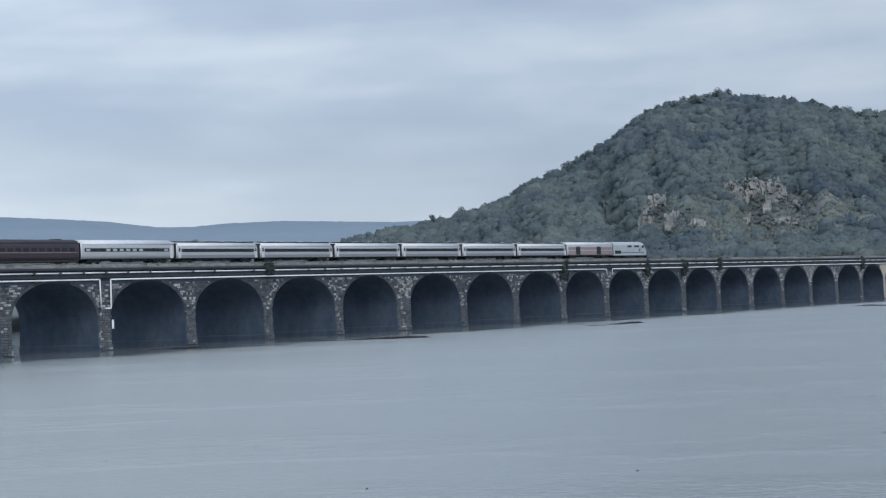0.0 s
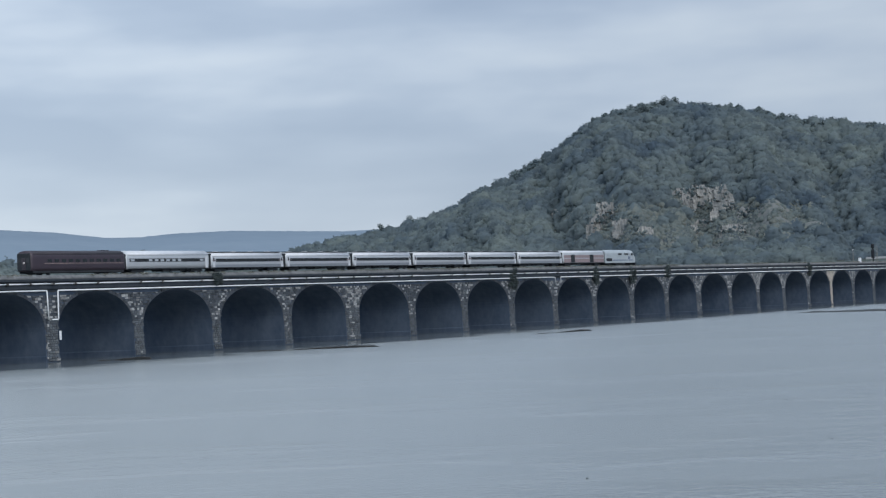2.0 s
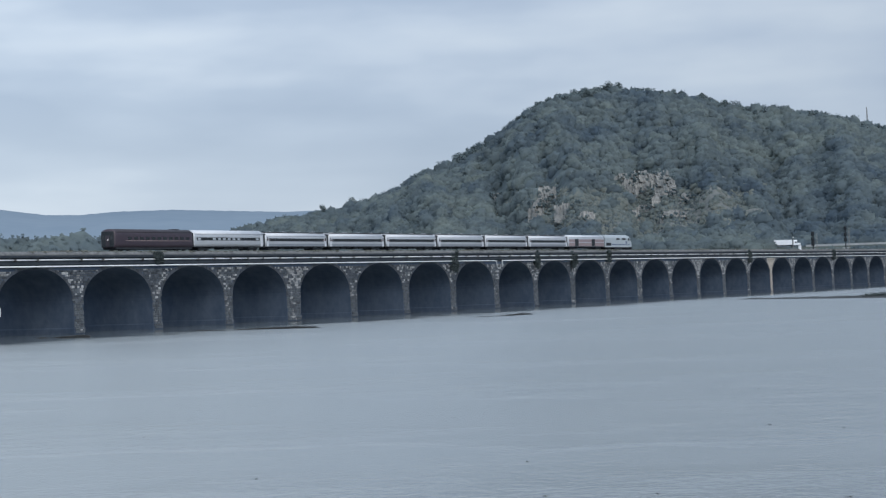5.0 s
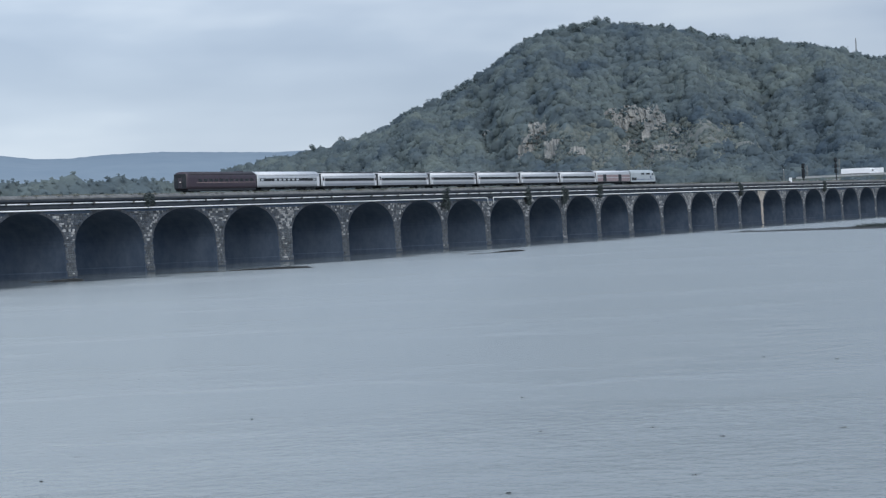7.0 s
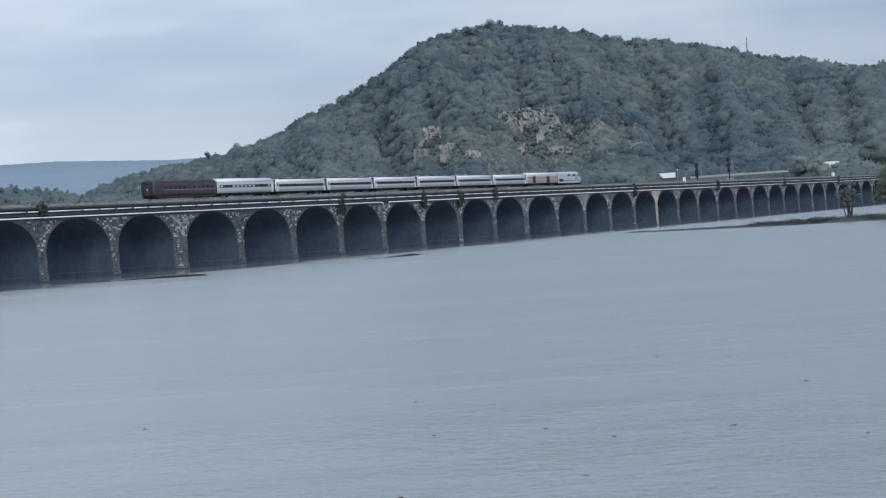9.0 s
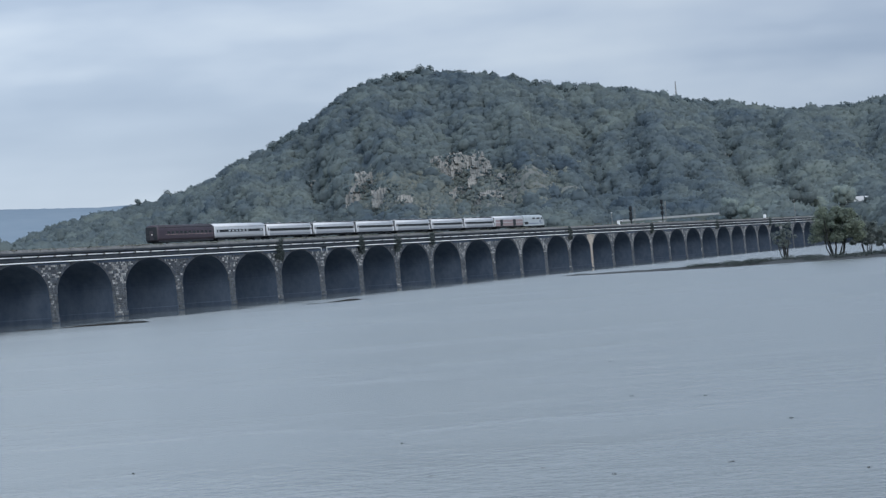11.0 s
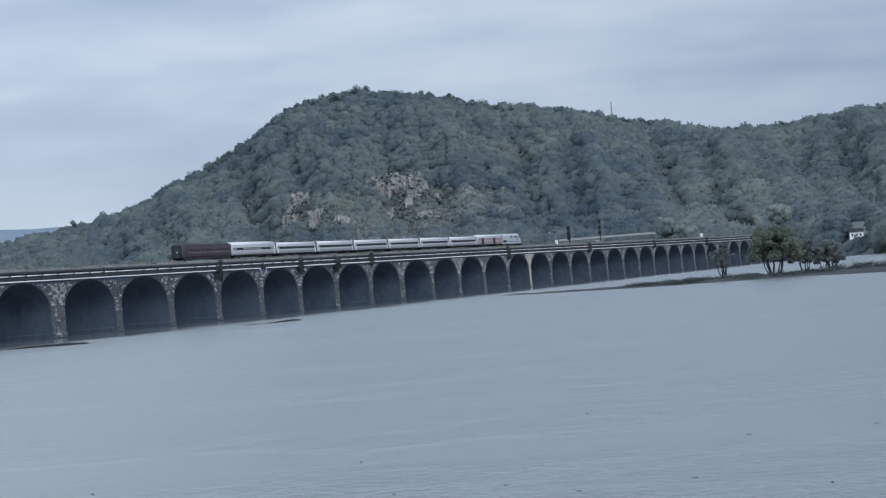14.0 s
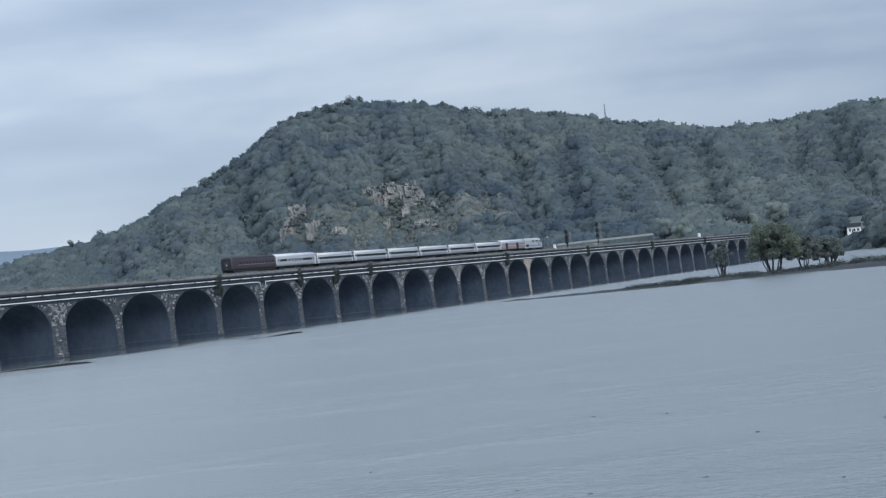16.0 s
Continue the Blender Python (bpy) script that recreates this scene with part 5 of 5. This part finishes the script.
def motor_car(label, mat):
    c = empty("car", Matrix(), label, "car", "cars on the highway")
    body = bmesh.new()
    prism(body, ((-0.9, 0.35), (-0.92, 0.85), (0.92, 0.85), (0.9, 0.35)), -2.3, 2.3)
    bmesh.ops.bevel(body, geom=body.edges[:], offset=0.08, segments=2, affect="EDGES")
    part("body", body, mat, c)
    cab = bmesh.new()
    for x0, x1, y, z0, z1 in ((-1.7, 1.0, 0.86, 0.852, 1.45),):
        lo = [cab.verts.new(p) for p in ((x0, -y, z0), (x1, -y, z0), (x1, y, z0), (x0, y, z0))]
        hi = [cab.verts.new(p) for p in ((x0 + 0.5, -y * 0.8, z1), (x1 - 0.7, -y * 0.8, z1), (x1 - 0.7, y * 0.8, z1), (x0 + 0.5, y * 0.8, z1))]
        for i in range(4):
            cab.faces.new((lo[i], lo[(i + 1) % 4], hi[(i + 1) % 4], hi[i]))
        cab.faces.new(hi)
    part("cabin", cab, GLASS_DARK, c)
    part("roof", bevel_box(-1.2, 0.3, -0.68, 0.68, 1.44, 1.5, 0.02), mat, c)
    for x in (-1.4, 1.4):
        for s in (-1, 1):
            part("wheel", tube(bmesh.new(), ((x, s * 0.7, 0.33), (x, s * 0.9, 0.33)), 0.33, 12), BLACK, c)
    return c


TRAFFIC = []


def place_traffic():
    """Vehicle, lane radius, bearing at 7 s and degrees per second."""
    a = lorry()
    b = copy_thing(a, Matrix())
    TRAFFIC.append((a, ROAD_R + 0.0, 13.80, 1.09))
    TRAFFIC.append((b, ROAD_R + 22.0, 13.95, -1.29))
    white = motor_car("small white car on the highway", WHITE)
    TRAFFIC.append((white, ROAD_R + 22.0, 16.0, -1.25))
    TRAFFIC.append((copy_thing(white, Matrix()), ROAD_R + 22.0, 17.2, -1.25))
    TRAFFIC.append((copy_thing(white, Matrix()), ROAD_R + 4.0, 11.2, 1.2))


place_traffic()

# rounded trees where the bridge reaches the far bank
def far_tree(az, r, z, rad, label):
    p = bearing(az, r)
    tree = empty("tree", pose(p.x, p.y, z), label, "tree", "trees at the bridge's far end")
    part("trunk", tube(bmesh.new(), ((0, 0, 3 - z), (0.4, 0, -rad * 0.5), (0.1, 0.3, rad * 0.3)), [0.6, 0.45, 0.15], 8), BARK, tree)
    n, mat = 16, PALE_CROWN if random.random() < 0.45 else CANOPY
    d = rng.normal(size=(n, 3)) * np.array([1, 1, 0.8])
    d *= rad * rng.uniform(0.35, 0.72, (n, 1)) / np.linalg.norm(d, axis=1, keepdims=True)
    d[:, 2] = d[:, 2] * 0.85 + rad * 0.08
    at = np.concatenate([d, np.zeros((1, 3))]) + np.array([p.x, p.y, z])
    rr_ = np.append(rad * rng.uniform(0.28, 0.46, n), rad * 0.62)
    crown = crowns("crown", at, rr_, mat, None, "rounded grey-green crown", leaves=260, leaf=0.085, flat=0.85, core=0.9, leaf_mat=mat)
    crown.parent = tree
    crown.matrix_parent_inverse = tree.matrix_basis.inverted()


for az, r, z, rad in ((14.98, 1266, 21.5, 5.6), (15.5, 1262, 20.5, 7.6), (16.1, 1267, 19.5, 6.8), (16.82, 1272, 26.5, 9.6), (17.3, 1278, 20, 7.0), (17.9, 1290, 26, 7.6), (18.7, 1300, 21, 6.4), (15.0, 1342, 27, 6.0), (19.4, 1120, 13, 6.6), (20.9, 1050, 12, 7.4)):
    far_tree(az, r, z, rad, "rounded grey-green tree on the far river bank")

# low scrub on the bank before the white house
q_az, q_r = rng.uniform(19.1, 20.5, 90), rng.uniform(1060, 1099, 90)
q_x, q_y, q_rad = q_r * np.sin(np.radians(q_az)), q_r * np.cos(np.radians(q_az)), rng.uniform(1.2, 2.4, 90)
crowns("bank_scrub", np.stack([q_x, q_y, np.maximum(terrain(q_x, q_y), -0.5) + 0.3], 1), q_rad, CANOPY, None, "low grey-green scrub on the far bank", "stuff", leaves=70, leaf=0.14, core=0.93)

# white house and a mast on the far side
hp_ = bearing(19.79, 1112)
hz = 7.9
house = empty("house", pose(hp_.x, hp_.y, hz, 0, 0, -20), "small white house among the trees of the far bank", "house")
part("wall", bevel_box(-3.4, 3.4, -3, 3, -1, 3.4, 0.03), WHITE, house)
part("roof", prism(bmesh.new(), ((-3.5, 3.41), (0, 5.2), (3.5, 3.41)), -3.7, 3.7), BLACK, house, "dark pitched roof")
for x in (-2.0, 0.2, 2.0):
    part("window", bevel_box(x - 0.45, x + 0.45, -3.05, -3.003, 1.2, 2.5, 0.01), GLASS_DARK, house)
part("door", bevel_box(-1.1, -0.4, -3.05, -3.003, 0, 2.05, 0.01), BLACK, house)
mp_ = bearing(13.86, 2000)
mast = empty("radio_mast", pose(mp_.x, mp_.y, float(terrain(mp_.x, mp_.y)) - 1), "slim grey lattice mast on the hill's crest", "mast")
bm = bmesh.new()
for x, y in ((-0.8, -0.8), (0.8, -0.8), (0.8, 0.8), (-0.8, 0.8)):
    tube(bm, ((x, y, 0), (x * 0.2, y * 0.2, 22)), 0.12, 5)
part("lattice_leg", bm, CONCRETE, mast)
bm = bmesh.new()
for z in range(2, 21, 2):
    f = 1 - 0.8 * z / 22
    tube(bm, ((-0.8 * f, -0.8 * f, z), (0.8 * f, -0.8 * f, z + 1.5)), 0.07, 5)
    tube(bm, ((0.8 * f, -0.8 * f, z), (-0.8 * f, -0.8 * f, z + 1.5)), 0.07, 5)
part("brace", bm, CONCRETE, mast)

# ---------------------------------------------------------------- facing stones of the bridge, last
pieces = 0
unit = {}
WHOLE, SINGLE = (STONE, LIME_STONE, PIER_STONE, TAN_CONCRETE), (STONE_PIECE, LIME_PIECE, PIER_PIECE, TAN_CONCRETE)
for k in range(-1, 36):
    rows = facing(k)
    vs, fs = ring_stones(k)
    bulk("ring_stones", vs, fs, RING, bridge, "", "stuff")
    if k in (1, 2, 3):
        for row in rows[:max(0, 300 - pieces)]:
            a, b, z0, z1, p = row
            ln, ht = max(round((b - a) / 0.3) * 0.3, 0.3), round((z1 - z0) / 0.06) * 0.06
            key = (ln, ht, stone_kind(k, row))
            if key not in unit:
                v, f = stone_arrays([(0, ln, 0, ht, 0.1)])
                me = bpy.data.meshes.new("stone")
                me.from_pydata(v.tolist(), [], f.tolist())
                me.materials.append(SINGLE[key[2]])
                unit[key] = me
            ob = new("stone", unit[key])
            ob.parent = bridge
            ob.location, ob.scale = (a, 0.1 - p, z0), ((b - a) / ln, 1, (z1 - z0) / ht)
        done = min(len(rows), max(0, 300 - pieces))
        pieces, rows = pieces + done, rows[done:]
    sorts = {}
    for row in rows:
        sorts.setdefault(stone_kind(k, row), []).append(row)
    for q, group in sorted(sorts.items()):
        v, f = stone_arrays(group)
        bulk("facing_stones", v, f, WHOLE[q], bridge, "", "stuff")


# ---------------------------------------------------------------- what moves
def motions():
    times = (0, 0.1, 0.3, 1, 2, 3, 4, 5, 6, 7, 8, 9, 10, 11, 12, 13, 14, 15, 15.7, 15.9, 16)
    for car, s0 in TRAIN:
        walk(car, [(t, BRIDGE @ pose(s0 + SPEED * t, TRACK_Y, RAIL_Z)) for t in times])
    for thing, r, az7, rate in TRAFFIC:
        rows = []
        for t in times:
            az = az7 + rate * (t - 7)
            p = bearing(az, r, ROAD_Z + 0.005)
            rows.append((t, pose(p.x, p.y, p.z, 0, 0, -az + (0 if rate > 0 else 180))))
        walk(thing, rows)


motions()
